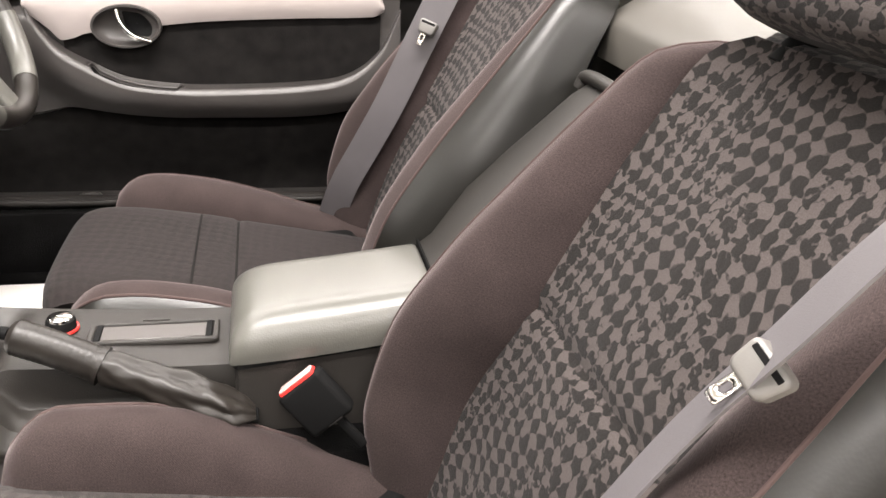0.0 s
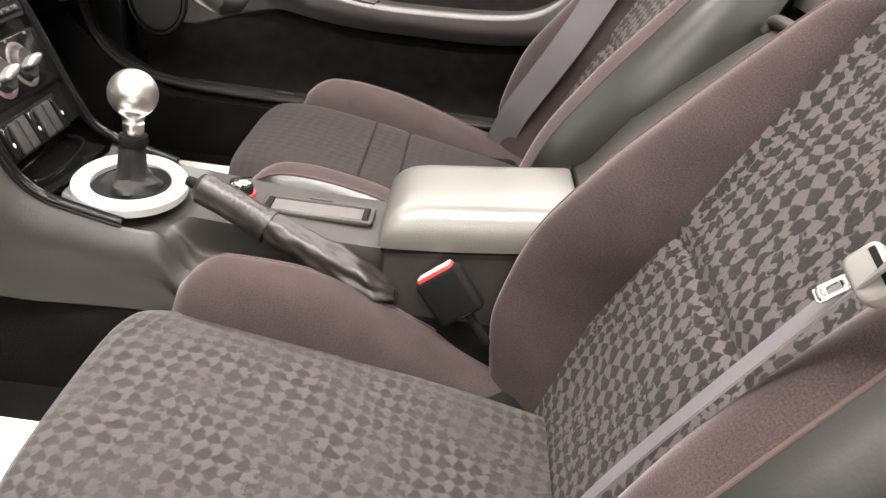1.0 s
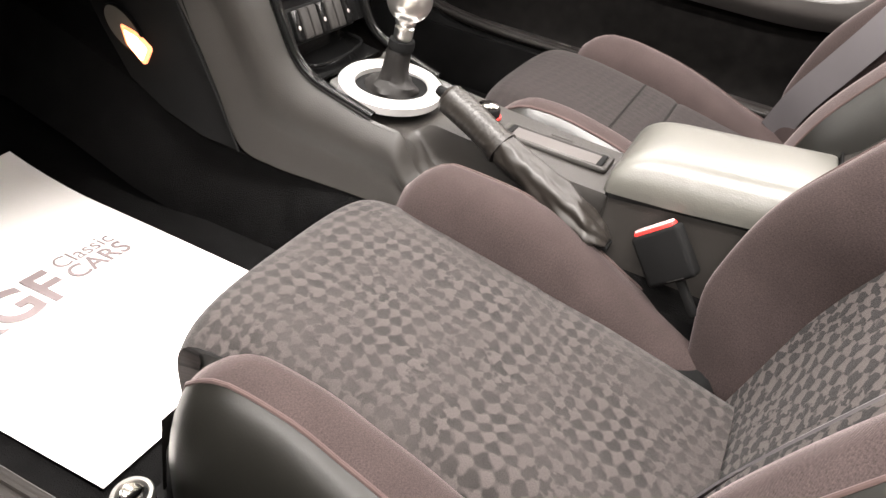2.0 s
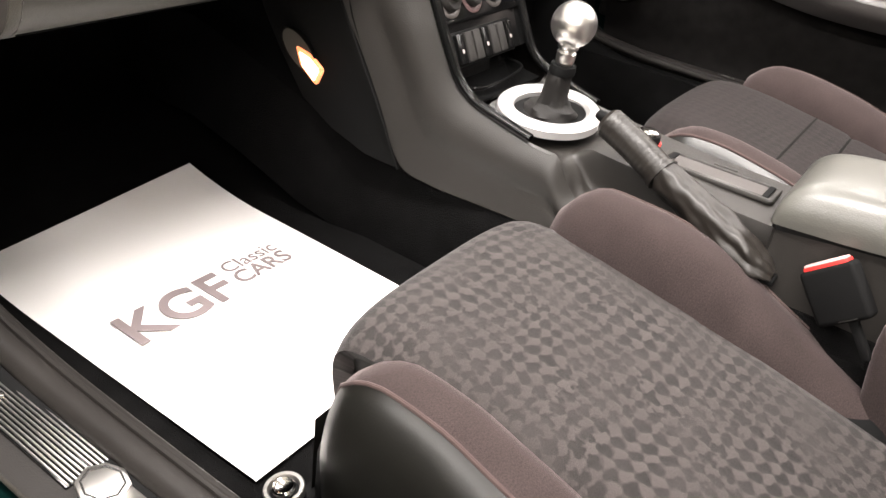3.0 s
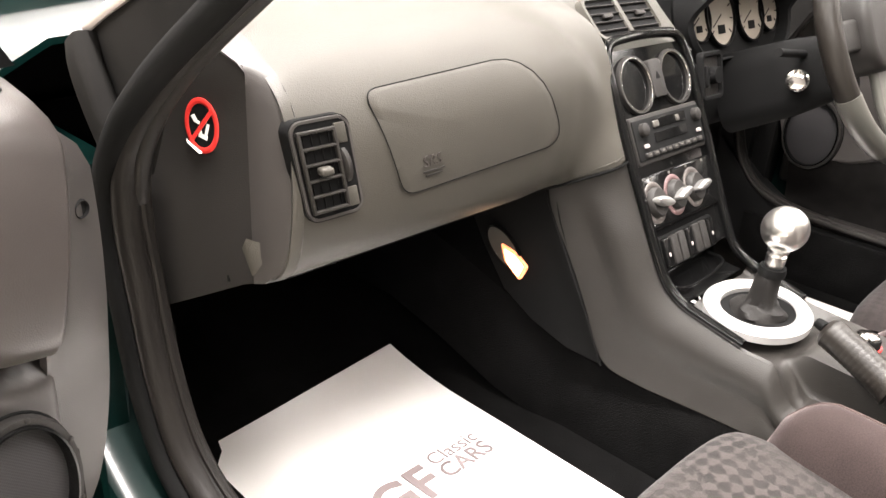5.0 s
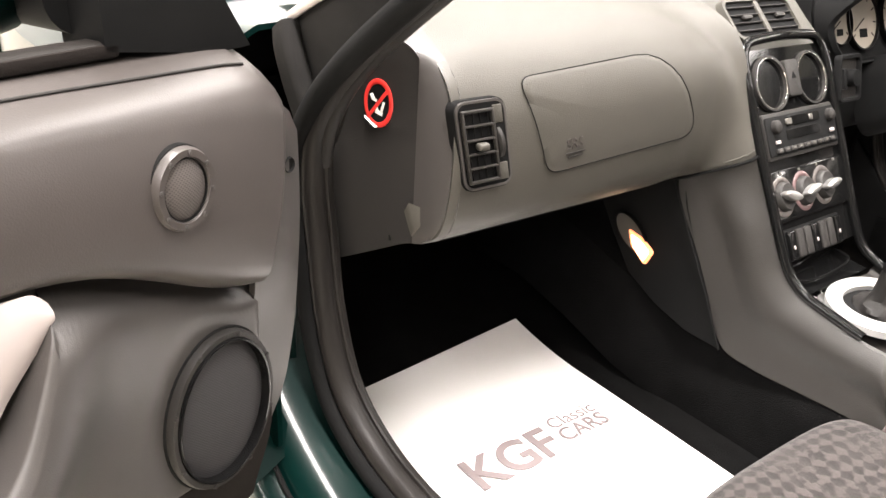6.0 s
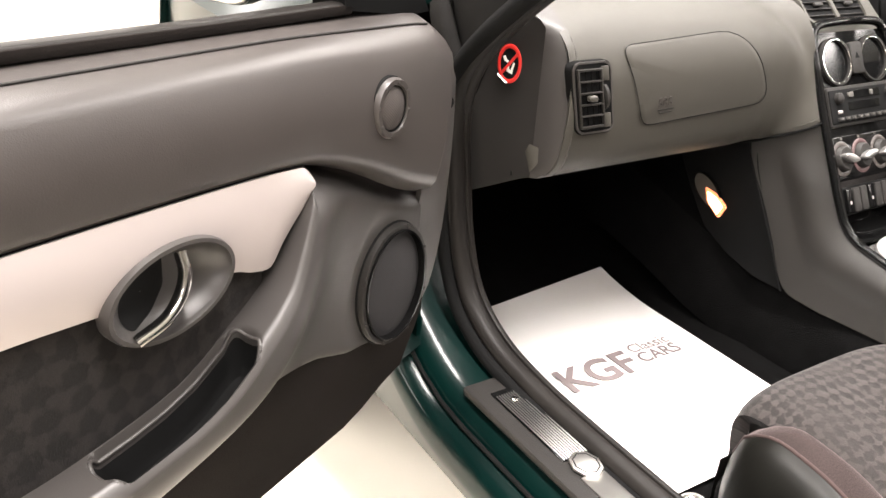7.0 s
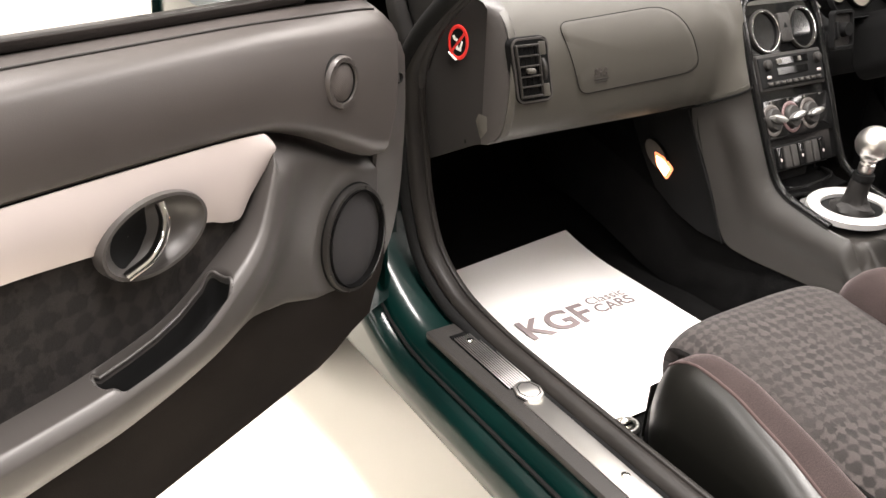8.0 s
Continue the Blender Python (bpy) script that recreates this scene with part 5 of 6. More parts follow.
LIDS = ((-0.0415, 0.062, 0.4805, 0.4825, 0.001), (-0.0430, 0.070, 0.480, 0.490, 0.008), (-0.0405, 0.0765, 0.480, 0.503, 0.018), (-0.0325, 0.0805, 0.482, 0.516, 0.028), (-0.018, 0.0825, 0.484, 0.5265, 0.036), (0.004, 0.083, 0.486, 0.5330, 0.040), (0.04, 0.083, 0.489, 0.5375, 0.041), (0.09, 0.083, 0.495, 0.5430, 0.041), (0.15, 0.083, 0.503, 0.5500, 0.040), (0.168, 0.083, 0.505, 0.5515, 0.040), (0.1725, 0.080, 0.506, 0.548, 0.038))
front = smooth_path([(x, w, z0) for x, w, z0, z1, r in LIDS], 5)
crown = smooth_path([(z1, r, 0) for x, w, z0, z1, r in LIDS], 5)
rows = [lid_loop(p.x, p.y, p.z, q.x, min(max(q.y, 0.001), q.x - p.z), 12) for p, q in zip(front, crown)]
part("lid", loft(rows), LID, arm, "padded grey vinyl lid", crease=60)
rows = []
for x, w in ((-0.038, 0.070), (-0.034, 0.0785), (0.0, 0.0795), (0.17, 0.0795), (0.175, 0.076)):
    rows.append([local((x, y, z), AO) for y, z in ((-w - 0.012, 0.375), (-w - 0.002, 0.45), (-w, 0.478 + (x + 0.04) * 0.12), (w, 0.478 + (x + 0.04) * 0.12), (w + 0.002, 0.45), (w + 0.012, 0.375))])
part("bin", loft(rows), CONSOLE, arm, "grey plastic bin")
rows = [[local((x, y, z0 + (x + 0.04) * 0.12), AO) for y, z0 in ((-w, 0.4755), (-w, 0.4815), (w, 0.4815), (w, 0.4755))] for x, w in ((-0.0395, 0.074), (-0.034, 0.0805), (0.17, 0.0805))]
part("lid_gap", loft(rows), BLACK, arm, "dark gap under the lid")
tower = thing("rear_console_tower", "grey plastic tower rising behind the armrest", "console", at=(0.27, 0, 0.4))
TO = (0.27, 0, 0.4)
rows = []
for x, z, w in ((0.176, 0.551, 0.080), (0.19, 0.563, 0.079), (0.23, 0.622, 0.074), (0.30, 0.69, 0.068), (0.345, 0.735, 0.064), (0.362, 0.748, 0.060), (0.370, 0.744, 0.056)):
    loop = [(-w * 1.1, 0.40)] + [(-w + 0.018 + 0.018 * math.cos(radians(a)), z - 0.018 + 0.018 * math.sin(radians(a))) for a in span(180, 90, 5)] + [(w - 0.018 + 0.018 * math.cos(radians(a)), z - 0.018 + 0.018 * math.sin(radians(a))) for a in span(90, 0, 5)] + [(w * 1.1, 0.40)]
    rows.append([local((x, y, zz), TO) for y, zz in loop])
part("tower_body", loft(rows), CONSOLE, tower, "grey plastic tower body")
part("tower_lip", sweep(smooth_path([local(q, TO) for q in ((0.356, -0.062, 0.738), (0.360, -0.055, 0.752), (0.361, 0.0, 0.755), (0.360, 0.055, 0.752), (0.356, 0.062, 0.738))], 5), oval(0.008, 0.008, 12)), CONSOLE, tower, "rounded grey lip")
part("tower_joint", box(0.0, 0.0, 0.0, 0.0025, 0.162, 0.05, 0.001, 1, m=pose(-0.0955, 0, 0.13)), BLACK, tower, "dark joint behind the armrest")

# pale rear deck and the folded hood behind it
deck = thing("rear_deck", "pale cream rear deck cover behind the seats", "deck cover", at=(0.55, 0, 0.8))
rows = []
for x, z in ((0.402, 0.757), (0.402, 0.795), (0.410, 0.808), (0.45, 0.832), (0.53, 0.872), (0.65, 0.905), (0.8, 0.92)):
    rows.append([local((x, y, z + 0.004 * math.cos(4 * y)), (0.55, 0, 0.8)) for y in span(-0.60, 0.13, 18)])
part("deck_skin", sheet(rows, 0.01), DECK, deck, "pale cream moulded cover")
hood = thing("folded_hood", "black folded hood bundle behind the driver seat", "hood", at=(0.52, 0.38, 0.8))
part("bundle", sweep(smooth_path([(0.0, -0.22, 0.03), (-0.01, 0, 0.04), (0.0, 0.22, 0.03)], 6), [(0.075 * math.cos(a) * (1 + 0.06 * math.sin(5 * a)), 0.06 * math.sin(a)) for a in span(0, 2 * math.pi, 30)[:-1]]), RUBBER, hood, "black folded fabric")
part("bright_strip", sweep([(-0.075, -0.2, 0.02), (-0.078, 0, 0.03), (-0.075, 0.2, 0.02)], oval(0.003, 0.003, 8)), CHROME, hood, "thin bright strip")

# handbrake
hb = thing("handbrake", "handbrake lever with ribbed black grip and leather gaiter", "handbrake", at=(-0.13, -0.075, 0.44))
HO = (-0.13, -0.075, 0.44)
path = smooth_path([local(p, HO) for p in ((-0.250, -0.050, 0.5135), (-0.21, -0.059, 0.5010), (-0.168, -0.068, 0.4845))], 22)
part("grip", sweep(path, [(0.0172 * math.cos(a), 0.0185 * math.sin(a)) for a in span(0, 2 * math.pi, 28)[:-1]], scale=[0.78, 0.90, 0.96] + [1.0 + 0.028 * (i % 3 == 0) for i in range(len(path) - 5)] + [1.02, 1.0]), LEATHER, hb, "ribbed black leather grip")
part("button", sweep([local(p, HO) for p in ((-0.252, -0.0496, 0.515), (-0.258, -0.048, 0.516), (-0.263, -0.047, 0.517))], oval(0.0065, 0.0065, 14), scale=[1, 1, 0.85]), BLACK, hb, "black release button")
part("grip_ring", sweep([local(p, HO) for p in ((-0.1695, -0.0677, 0.4850), (-0.1650, -0.0687, 0.4832))], oval(0.0200, 0.0210, 24)), LEATHER, hb, "black ring")
gp = smooth_path([local(p, HO) for p in ((-0.168, -0.068, 0.4845), (-0.135, -0.075, 0.4725), (-0.10, -0.082, 0.461), (-0.065, -0.089, 0.4495), (-0.038, -0.094, 0.440), (-0.018, -0.096, 0.434))], 12)
rows = []
for i, p in enumerate(gp):
    t = i / (len(gp) - 1)
    w, hh = lerp([(0, 0.0185, 0.0195), (0.2, 0.0205, 0.0205), (0.45, 0.0225, 0.0205), (0.7, 0.0225, 0.0165), (0.9, 0.018, 0.0095), (1, 0.010, 0.004)], t)
    loop = []
    for a in span(0, 2 * math.pi, 48)[:-1]:
        fold = 0.0020 * ease(0.1, 0.6, t) * math.sin(5 * a + 4.5 * t) + 0.0008 * ease(0.3, 0.8, t) * math.sin(22 * t + 2.5 * math.cos(a)) + 0.003 * ease(1.0, 0.8, t) * noise.noise((9 * t, 2 * math.cos(a), 2 * math.sin(a)))
        loop.append((p.x, p.y + (w + fold) * math.cos(a), p.z + (hh + fold) * math.sin(a)))
    rows.append(loop)
gaiter = part("gaiter", loft(rows), LEATHER, hb, "soft creased black leather gaiter")
part("stitching", sweep([Vector(r[12]) + Vector((0, 0.004, 0.0003)) for r in rows[1:44]], oval(0.0007, 0.0007, 6)), DARK_TRIM, gaiter, "row of stitches")
part("well", box(0.035, -0.012, -0.012, 0.16, 0.034, 0.006, 0.002, 2), BLACK, hb, "black slot in the console")

# belt buckle for the passenger
bk = thing("belt_buckle", "black seat belt buckle with a red release button", "buckle", at=(0.04, -0.11, 0.40))
ex = Vector((0.73, -0.10, 0.68)).normalized()
ey = Vector((-0.62, 0.22, 0.74))
ey = (ey - ex * ey.dot(ex)).normalized()
BMX = axes(local((0.050, -0.108, 0.442), (0.04, -0.11, 0.40)), ex * 0.86, ey * 0.93, ex.cross(ey) * 0.9)
part("case", box(0, 0.010, 0, 0.064, 0.062, 0.024, 0.006, 3, m=BMX), BLACK, bk, "black plastic case")
part("release_button", box(0, 0.040, 0, 0.053, 0.010, 0.017, 0.003, 2, m=BMX), RED, bk, "red release button")
part("button_shine", box(0, 0.0445, 0, 0.049, 0.004, 0.0145, 0.0015, 2, m=BMX), PRESS, bk, "worn pink button face")
part("moulded_line", box(0.006, -0.018, 0.0122, 0.022, 0.001, 0.0008, 0.0002, 1, m=BMX), DARK_TRIM, bk)
part("stalk", box(0.006, -0.04, 0, 0.012, 0.05, 0.008, 0.003, 2, m=BMX), BLACK, bk, "black stalk")

# courtesy lamp in the footwell side
cl = thing("courtesy_lamp", "small lit footwell lamp with a warm bulb", "lamp", at=(-0.638, -0.141, 0.495))
LM = axes((0, 0, 0), (0.82, 0.0, -0.57), (0.57, 0, 0.82), (0.0, -1.0, 0.0))
part("housing", ring([(x - 0.008, y) for x, y in oval(0.036, 0.020, 28)], [(x - 0.008, y) for x, y in oval(0.033, 0.0178, 28)], -0.004, 0.002, m=LM), BLACK, cl, "black oval housing")
part("reflector", slab([(x - 0.008, y) for x, y in oval(0.034, 0.0185, 28)], -0.003, 0.0008, m=LM), DECK, cl, "grey reflector")
lens = corners([(-0.014, 0.003, 0.003), (0.008, 0.0135, 0.004), (0.036, 0.0150, 0.005), (0.041, -0.011, 0.005), (0.006, -0.011, 0.004)], 4)
part("lens", slab(lens, -0.001, 0.0036, 0.002, m=LM), LAMP_RIM, cl, "orange-lit lamp lens")
part("bulb", slab([(0.021 + (x - 0.021) * 0.76, 0.001 + (y - 0.001) * 0.76) for x, y in lens], 0.002, 0.0048, 0.002, m=LM), LAMP_GLOW, cl, "glowing warm bulb")
lp = bpy.data.lights.new("courtesy_light", "POINT")
lp.energy, lp.color, lp.shadow_soft_size = 0.014, (1.0, 0.6, 0.35), 0.012
new("courtesy_light", lp).location = (-0.63, -0.16, 0.485)

# instrument cluster, ignition panel, column and steering wheel
clu = thing("instrument_cluster", "hooded cluster with cream round dials", "instrument cluster", at=(-0.605, 0.365, 0.772))
UM = axes((0, 0, 0), (0, 1, 0), (-0.35, 0, 0.937), (0.937, 0, 0.35))
part("hood", loft([[UM @ Vector((x * k, y * k + 0.01, z + (0.075 * ease(-0.01, 0.05, y) if z > -0.015 else 0))) for x, y in rounded(0.34, 0.13, 0.06, 8)] for k, z in ((0.98, -0.03), (1.04, -0.02), (1.05, 0.0), (1.02, 0.006), (0.98, 0.004), (0.96, -0.02))], caps=False), BLACK, clu, "black cluster hood")
part("back", slab(rounded(0.33, 0.125, 0.058), -0.03, -0.015, m=UM @ pose(0, 0.01, 0)), BLACK, clu)
for x, r in ((-0.125, 0.034), (-0.055, 0.045), (0.05, 0.045), (0.12, 0.034)):
    d = part("dial", slab(oval(r, r, 36), -0.015, -0.010, m=UM @ pose(x, 0.01, 0)), GAUGE, clu, "cream dial")
    part("bezel", ring(oval(r + 0.003, r + 0.003, 36), oval(r - 0.001, r - 0.001, 36), -0.015, -0.006, m=UM @ pose(x, 0.01, 0)), BLACK_GLOSS, d)
    for k in range(9):
        a = radians(220 - 32.5 * k)
        part("tick", box(0, r * 0.82, -0.0096, 0.0016, r * 0.18, 0.0008, 0, m=UM @ pose(x, 0.01, 0, 0, 0, math.degrees(a) - 90)), BLACK, d)
    part("needle", box(0, r * 0.3, -0.009, 0.0014, r * 0.8, 0.0008, 0, m=UM @ pose(x, 0.01, 0, 0, 0, 120)), BLACK, d)
    part("counter", box(0, -r * 0.45, -0.0094, r * 0.5, r * 0.3, 0.0012, 0.0003, 1, m=UM @ pose(x, 0.01, 0)), BLACK, d)
ig = thing("dimmer_panel", "small black switch panel beside the cluster", "switches", at=(-0.563, 0.200, 0.708))
IM = axes((0, 0, 0), (0, 1, 0), (-0.25, 0, 0.968), (0.968, 0, 0.25))
part("panel", ring(rounded(0.062, 0.07, 0.008), rounded(0.05, 0.056, 0.006), -0.004, 0.006, m=IM), BLACK, ig, "black frame")
part("well", slab(rounded(0.052, 0.058, 0.006), -0.004, 0.0, m=IM), DARK_TRIM, ig)
part("rotary", turned([(0.013, 0), (0.012, 0.012), (0.0001, 0.013)], 22, IM @ pose(0.006, 0.0, 0)), BLACK, ig)
part("slider", box(-0.017, 0, 0.004, 0.008, 0.03, 0.006, 0.001, 1, m=IM), BLACK, ig)
col = thing("steering_column", "black steering column shroud", "steering column", at=(-0.50, 0.36, 0.70))
COLM = axes((0, 0, 0), (0, 1, 0), (-0.42, 0, 0.907), (0.907, 0, 0.42))
part("shroud", loft([[COLM @ Vector((x * k, y * k, z)) for x, y in rounded(0.12, 0.11, 0.03)] for k, z in ((1.15, -0.10), (1.05, 0.0), (0.85, 0.07), (0.8, 0.075))]), BLACK, col, "black plastic shroud")
part("ignition_lock", turned([(0.016, 0), (0.016, 0.02), (0.010, 0.022), (0.0001, 0.022)], 22, COLM @ pose(-0.065, -0.005, 0.03, 0, -70, 0)), CHROME, col, "chrome ignition lock")
part("stalk", sweep([COLM @ Vector(p) for p in ((-0.05, 0.03, 0.04), (-0.12, 0.035, 0.05), (-0.17, 0.04, 0.055))], oval(0.006, 0.006, 10)), BLACK, col, "black stalk")
wh = thing("steering_wheel", "three-spoke black leather steering wheel with grey rim sections", "steering wheel", at=(-0.405, 0.378, 0.785))
WM = axes((0, 0, 0), (0, 1, 0), (-0.42, 0, 0.907), (0.907, 0, 0.42))
RIM = 0.182
part("rim", loft([[WM @ Vector(((RIM + 0.0155 * math.cos(b)) * math.cos(a), (RIM + 0.0155 * math.cos(b)) * math.sin(a), 0.0165 * math.sin(b))) for b in span(0, 2 * math.pi, 14)[:-1]] for a in span(0, 2 * math.pi, 72)], caps=False), LEATHER, wh, "black leather rim")
for a0 in (205, 300):
    part("rim_section", loft([[WM @ Vector(((RIM + 0.0165 * math.cos(b)) * math.cos(radians(a)), (RIM + 0.0165 * math.cos(b)) * math.sin(radians(a)), 0.0175 * math.sin(b))) for b in span(0, 2 * math.pi, 14)[:-1]] for a in span(a0, a0 + 38, 12)]), LID, wh, "grey rim section")
part("hub", slab(rounded(0.13, 0.12, 0.045), -0.05, 0.012, 0.012, 3, m=WM), DARK_TRIM, wh, "dark grey hub pad")
for a in (180, 0, 270):
    part("spoke", sweep([WM @ Vector((r * math.cos(radians(a)), r * math.sin(radians(a)), z)) for r, z in ((0.05, -0.012), (0.11, -0.012), (0.172, -0.002))], rounded(0.045, 0.014, 0.006, 3), up=tuple(WM.to_3x3() @ Vector((0, 0, 1)))), LID if a == 270 else DARK_TRIM, wh, "grey spoke")

# ---- doors ----


def build_door(s, name, label, m):
    """A door in its own frame: x back along the door (times s), y towards the cabin, z up."""
    door = tagged(new(name), label, "door", "car doors")
    door.matrix_world = m

    def d(a, z, n):
        # the open door's lines fall away a little towards its rear
        if s > 0:
            a, z = 0.955 * a + 0.003, 0.96 + (z - 0.96) * (1 + 0.16 * (a - 0.07))
        return (s * a, n, z)

    def dm(a, z, n, turn=0.0):
        """A fitting's frame on the door's inner face: x back, y up, z towards the cabin."""
        return axes(d(a, z, n), (s, 0, 0), (0, 0, 1), (0, 1, 0)) @ pose(0, 0, 0, 0, 0, turn)

    def low_edge(a):
        return lerp([(0.108, 0.650), (0.125, 0.652), (0.15, 0.661), (0.177, 0.674), (0.215, 0.695), (0.257, 0.715), (0.30, 0.730), (0.33, 0.736), (0.40, 0.742), (0.50, 0.748), (0.60, 0.753), (0.75, 0.760), (1.0, 0.765)], a)[0]

    SPEAKER = (0.160, 0.556) if s > 0 else (0.128, 0.540)
    # padded upper roll
    rows = []
    for a in [0.066 + 0.014 * k / 6 for k in range(6)] + span(0.08, 1.0, 46):
        lean = 0.046 * ease(0.30, 0.066, a)
        b, top = low_edge(a + lean), lerp([(0.066, 0.798), (0.072, 0.815), (0.085, 0.830), (0.11, 0.837), (0.2, 0.840), (0.3, 0.843), (0.6, 0.850), (1.0, 0.858)], a)[0]
        edge = ease(0.066, 0.078, a)
        row = []
        for q in span(0, 1, 22):
            z = b + (top - b) * q
            bulge = 0.028 * math.sin(math.pi * min(1, q * 0.62 + 0.30)) - 0.020
            roll = -0.055 * max(0, (q - 0.78) / 0.22) ** 2
            lip = -0.020 * max(0, (0.07 - q) / 0.07) ** 1.5
            row.append(d(a + lean * (1 - q), z, bulge + roll + lip - 0.014 * (1 - edge)))
        rows.append(row)
    seam = [Vector(r[20]) + Vector((0, 0.0006, 0.0006)) for r in rows[7:]]
    part("pad_seam", sweep(seam, oval(0.0011, 0.0011, 8)), DARK_TRIM, door, "dark seam along the pad")
    part("upper_pad", sheet(rows, 0.008), DOOR_VINYL, door, "padded grey vinyl top roll")
    # painted frame, outer skin and edge
    part("inner_frame", box(s * 0.55, -0.070, 0.61, 0.96, 0.04, 0.38, 0.012, 3), DARK_TRIM, door, "dark inner frame")
    rows = [[d(a, z, -0.125 + 0.055 * max(0, (0.52 - z) / 0.14) ** 2 + 0.03 * max(0, (z - 0.6) / 0.25) ** 2) for z in span(0.382, lerp([(0.0, 0.73), (0.10, 0.775), (0.22, 0.812), (0.35, 0.826), (1.1, 0.836)], a)[0], 12)] for a in span(0.0, 1.06, 26)]
    part("outer_skin", sheet(rows, 0.006), PAINT, door, "dark green painted outer skin")
    part("front_edge", sheet([[d(0.02 + 0.01 * q, z, -0.12 + 0.05 * q) for q in span(0, 1, 5)] for z in span(0.40, 0.73, 8)], 0.006), PAINT, door, "dark green painted door edge")
    rows = []
    for z in span(0.485, 0.80, 20):
        a0 = lerp([(0.485, 0.105), (0.527, 0.071), (0.60, 0.051), (0.70, 0.041), (0.755, 0.043), (0.785, 0.072), (0.80, 0.10)], z)[0]
        rows.append([d(a0 - 0.004, z, -0.050), d(a0, z, -0.036)] + [d(a0 + ((0.135 if z > 0.66 else 0.112) - a0) * q, z, -0.033 + 0.003 * q + 0.007 * ease(0.60, 0.66, z) * ease(0.0, 0.3, q)) for q in span(0.02, 1, 6)])
    part("edge_trim", sheet(rows, 0.006), DOOR_PLASTIC, door, "grey plastic edge of the trim")
    # one moulding: speaker panel, column and armrest round the cloth insert
    TOP = [(0.285, 0.79), (0.300, 0.755), (0.314, 0.722), (0.335, 0.688), (0.358, 0.660), (0.382, 0.644), (0.407, 0.631), (0.44, 0.614), (0.475, 0.603), (0.535, 0.596), (0.6, 0.594), (0.75, 0.60), (0.84, 0.615), (0.9, 0.66), (0.935, 0.73)]
    crest = [p.to_2d() for p in smooth_path([(0.284, 0.785, 0), (0.303, 0.735, 0), (0.325, 0.692, 0), (0.353, 0.650, 0), (0.391, 0.619, 0), (0.44, 0.599, 0), (0.53, 0.585, 0), (0.60, 0.582, 0), (0.75, 0.583, 0), (0.86, 0.598, 0), (0.915, 0.645, 0), (0.95, 0.72, 0)], 8)]

    def arch(a, z):
        """The moulding's face: a flat panel that swells to the ridge of the column and the armrest."""
        best, along = 9.0, 0.0
        side_ = 1.0
        for i, (p, q) in enumerate(zip(crest, crest[1:])):
            e = q - p
            t = max(0.0, min(1.0, (Vector((a, z)) - p).dot(e) / e.length_squared))
            v = Vector((a, z)) - (p + e * t)
            if v.length < best:
                best, along, side_ = v.length, (i + t) / (len(crest) - 1), e.x * v.y - e.y * v.x
        high = lerp([(0, 0.014), (0.10, 0.030), (0.22, 0.046), (0.36, 0.062), (0.5, 0.066), (0.7, 0.062), (0.85, 0.045), (1, 0.02)], along)[0]
        wide = lerp([(0, 0.040), (0.2, 0.058), (0.36, 0.054), (1, 0.046)], along)[0] if side_ < 0 else 0.07
        high *= ease(1.0, 1.45, math.hypot((a - SPEAKER[0]) / 0.060, (z - SPEAKER[1]) / 0.072))
        high *= 0.3 + 0.7 * ease(-0.002, 0.034, low_edge(a) - z)
        groove = 0.014 * ease(0.020, 0.002, low_edge(a) - z)
        return -0.020 - groove + high / (1 + (0.95 * best / wide) ** lerp([(0, 2.1), (0.25, 2.2), (0.4, 2.8), (1, 3.0)], along)[0])

    TOPS = [(p.x, p.z) for p in smooth_path([(a, 0, z) for a, z in TOP], 8)]
    LOW = [(p.x, p.z) for p in smooth_path([(a, 0, z) for a, z in ((0.088, 0.56), (0.10, 0.53), (0.12, 0.502), (0.16, 0.475), (0.20, 0.476), (0.24, 0.490), (0.28, 0.508), (0.33, 0.530), (0.37, 0.544), (0.43, 0.540), (0.5, 0.535), (0.6, 0.534), (0.8, 0.538), (0.935, 0.57))], 6)]

    def along_line(line, a):
        for (x0, z0), (x1, z1) in zip(line, line[1:]):
            if a <= x1:
                return z0 + (z1 - z0) * max(0.0, a - x0) / max(1e-6, x1 - x0)
        return line[-1][1]

    def top_of(a):
        return along_line(TOPS, a)

    def ledge(a, t):
        """A point of the armrest's upper face: t from its ridge in to the cloth."""
        zt = top_of(a)
        e = arch(a, min(zt - 0.011, 0.785))
        n = e + (-0.010 - e) * t
        return n, zt - 0.011 * (1 - min(1, t / 0.22)) ** 2 - 0.002 * t

    def dip(a, t):
        """Depth of the pull pocket, a rounded oblong sunk into the ledge."""
        x, y, r = abs(a - 0.480) - 0.0765, abs(t - 0.475) * 0.045 - 0.0175, 0.015
        out = math.hypot(max(x + r, 0.0), max(y + r, 0.0)) + min(max(x + r, y + r), 0.0) - r
        return 0.040 * ease(0.001, -0.0065, out)

    rows = []
    for a in sorted(span(0.088, 0.40, 70) + span(0.402, 0.56, 90) + span(0.566, 0.935, 60)):
        bot = along_line(LOW, a)
        cap = lerp([(0.088, 0.64), (0.115, 0.70), (0.15, 0.785), (1.0, 0.785)], a)[0]
        zt = min(cap, top_of(a) - 0.011)
        row = [d(a, bot + (zt - bot) * q, arch(a, bot + (zt - bot) * q) - 0.030 * ease(0.09, 0.0, q) - 0.014 * ease(0.112, 0.088, a)) for q in span(0, 1, 44)]
        for t in span(0.02, 1, 40):
            n, z = ledge(a, t)
            row.append(d(a, min(z, cap + 0.001) - dip(a, t), n - 0.014 * ease(0.112, 0.088, a)))
        zw = min(cap + 0.001, top_of(a) - 0.002)
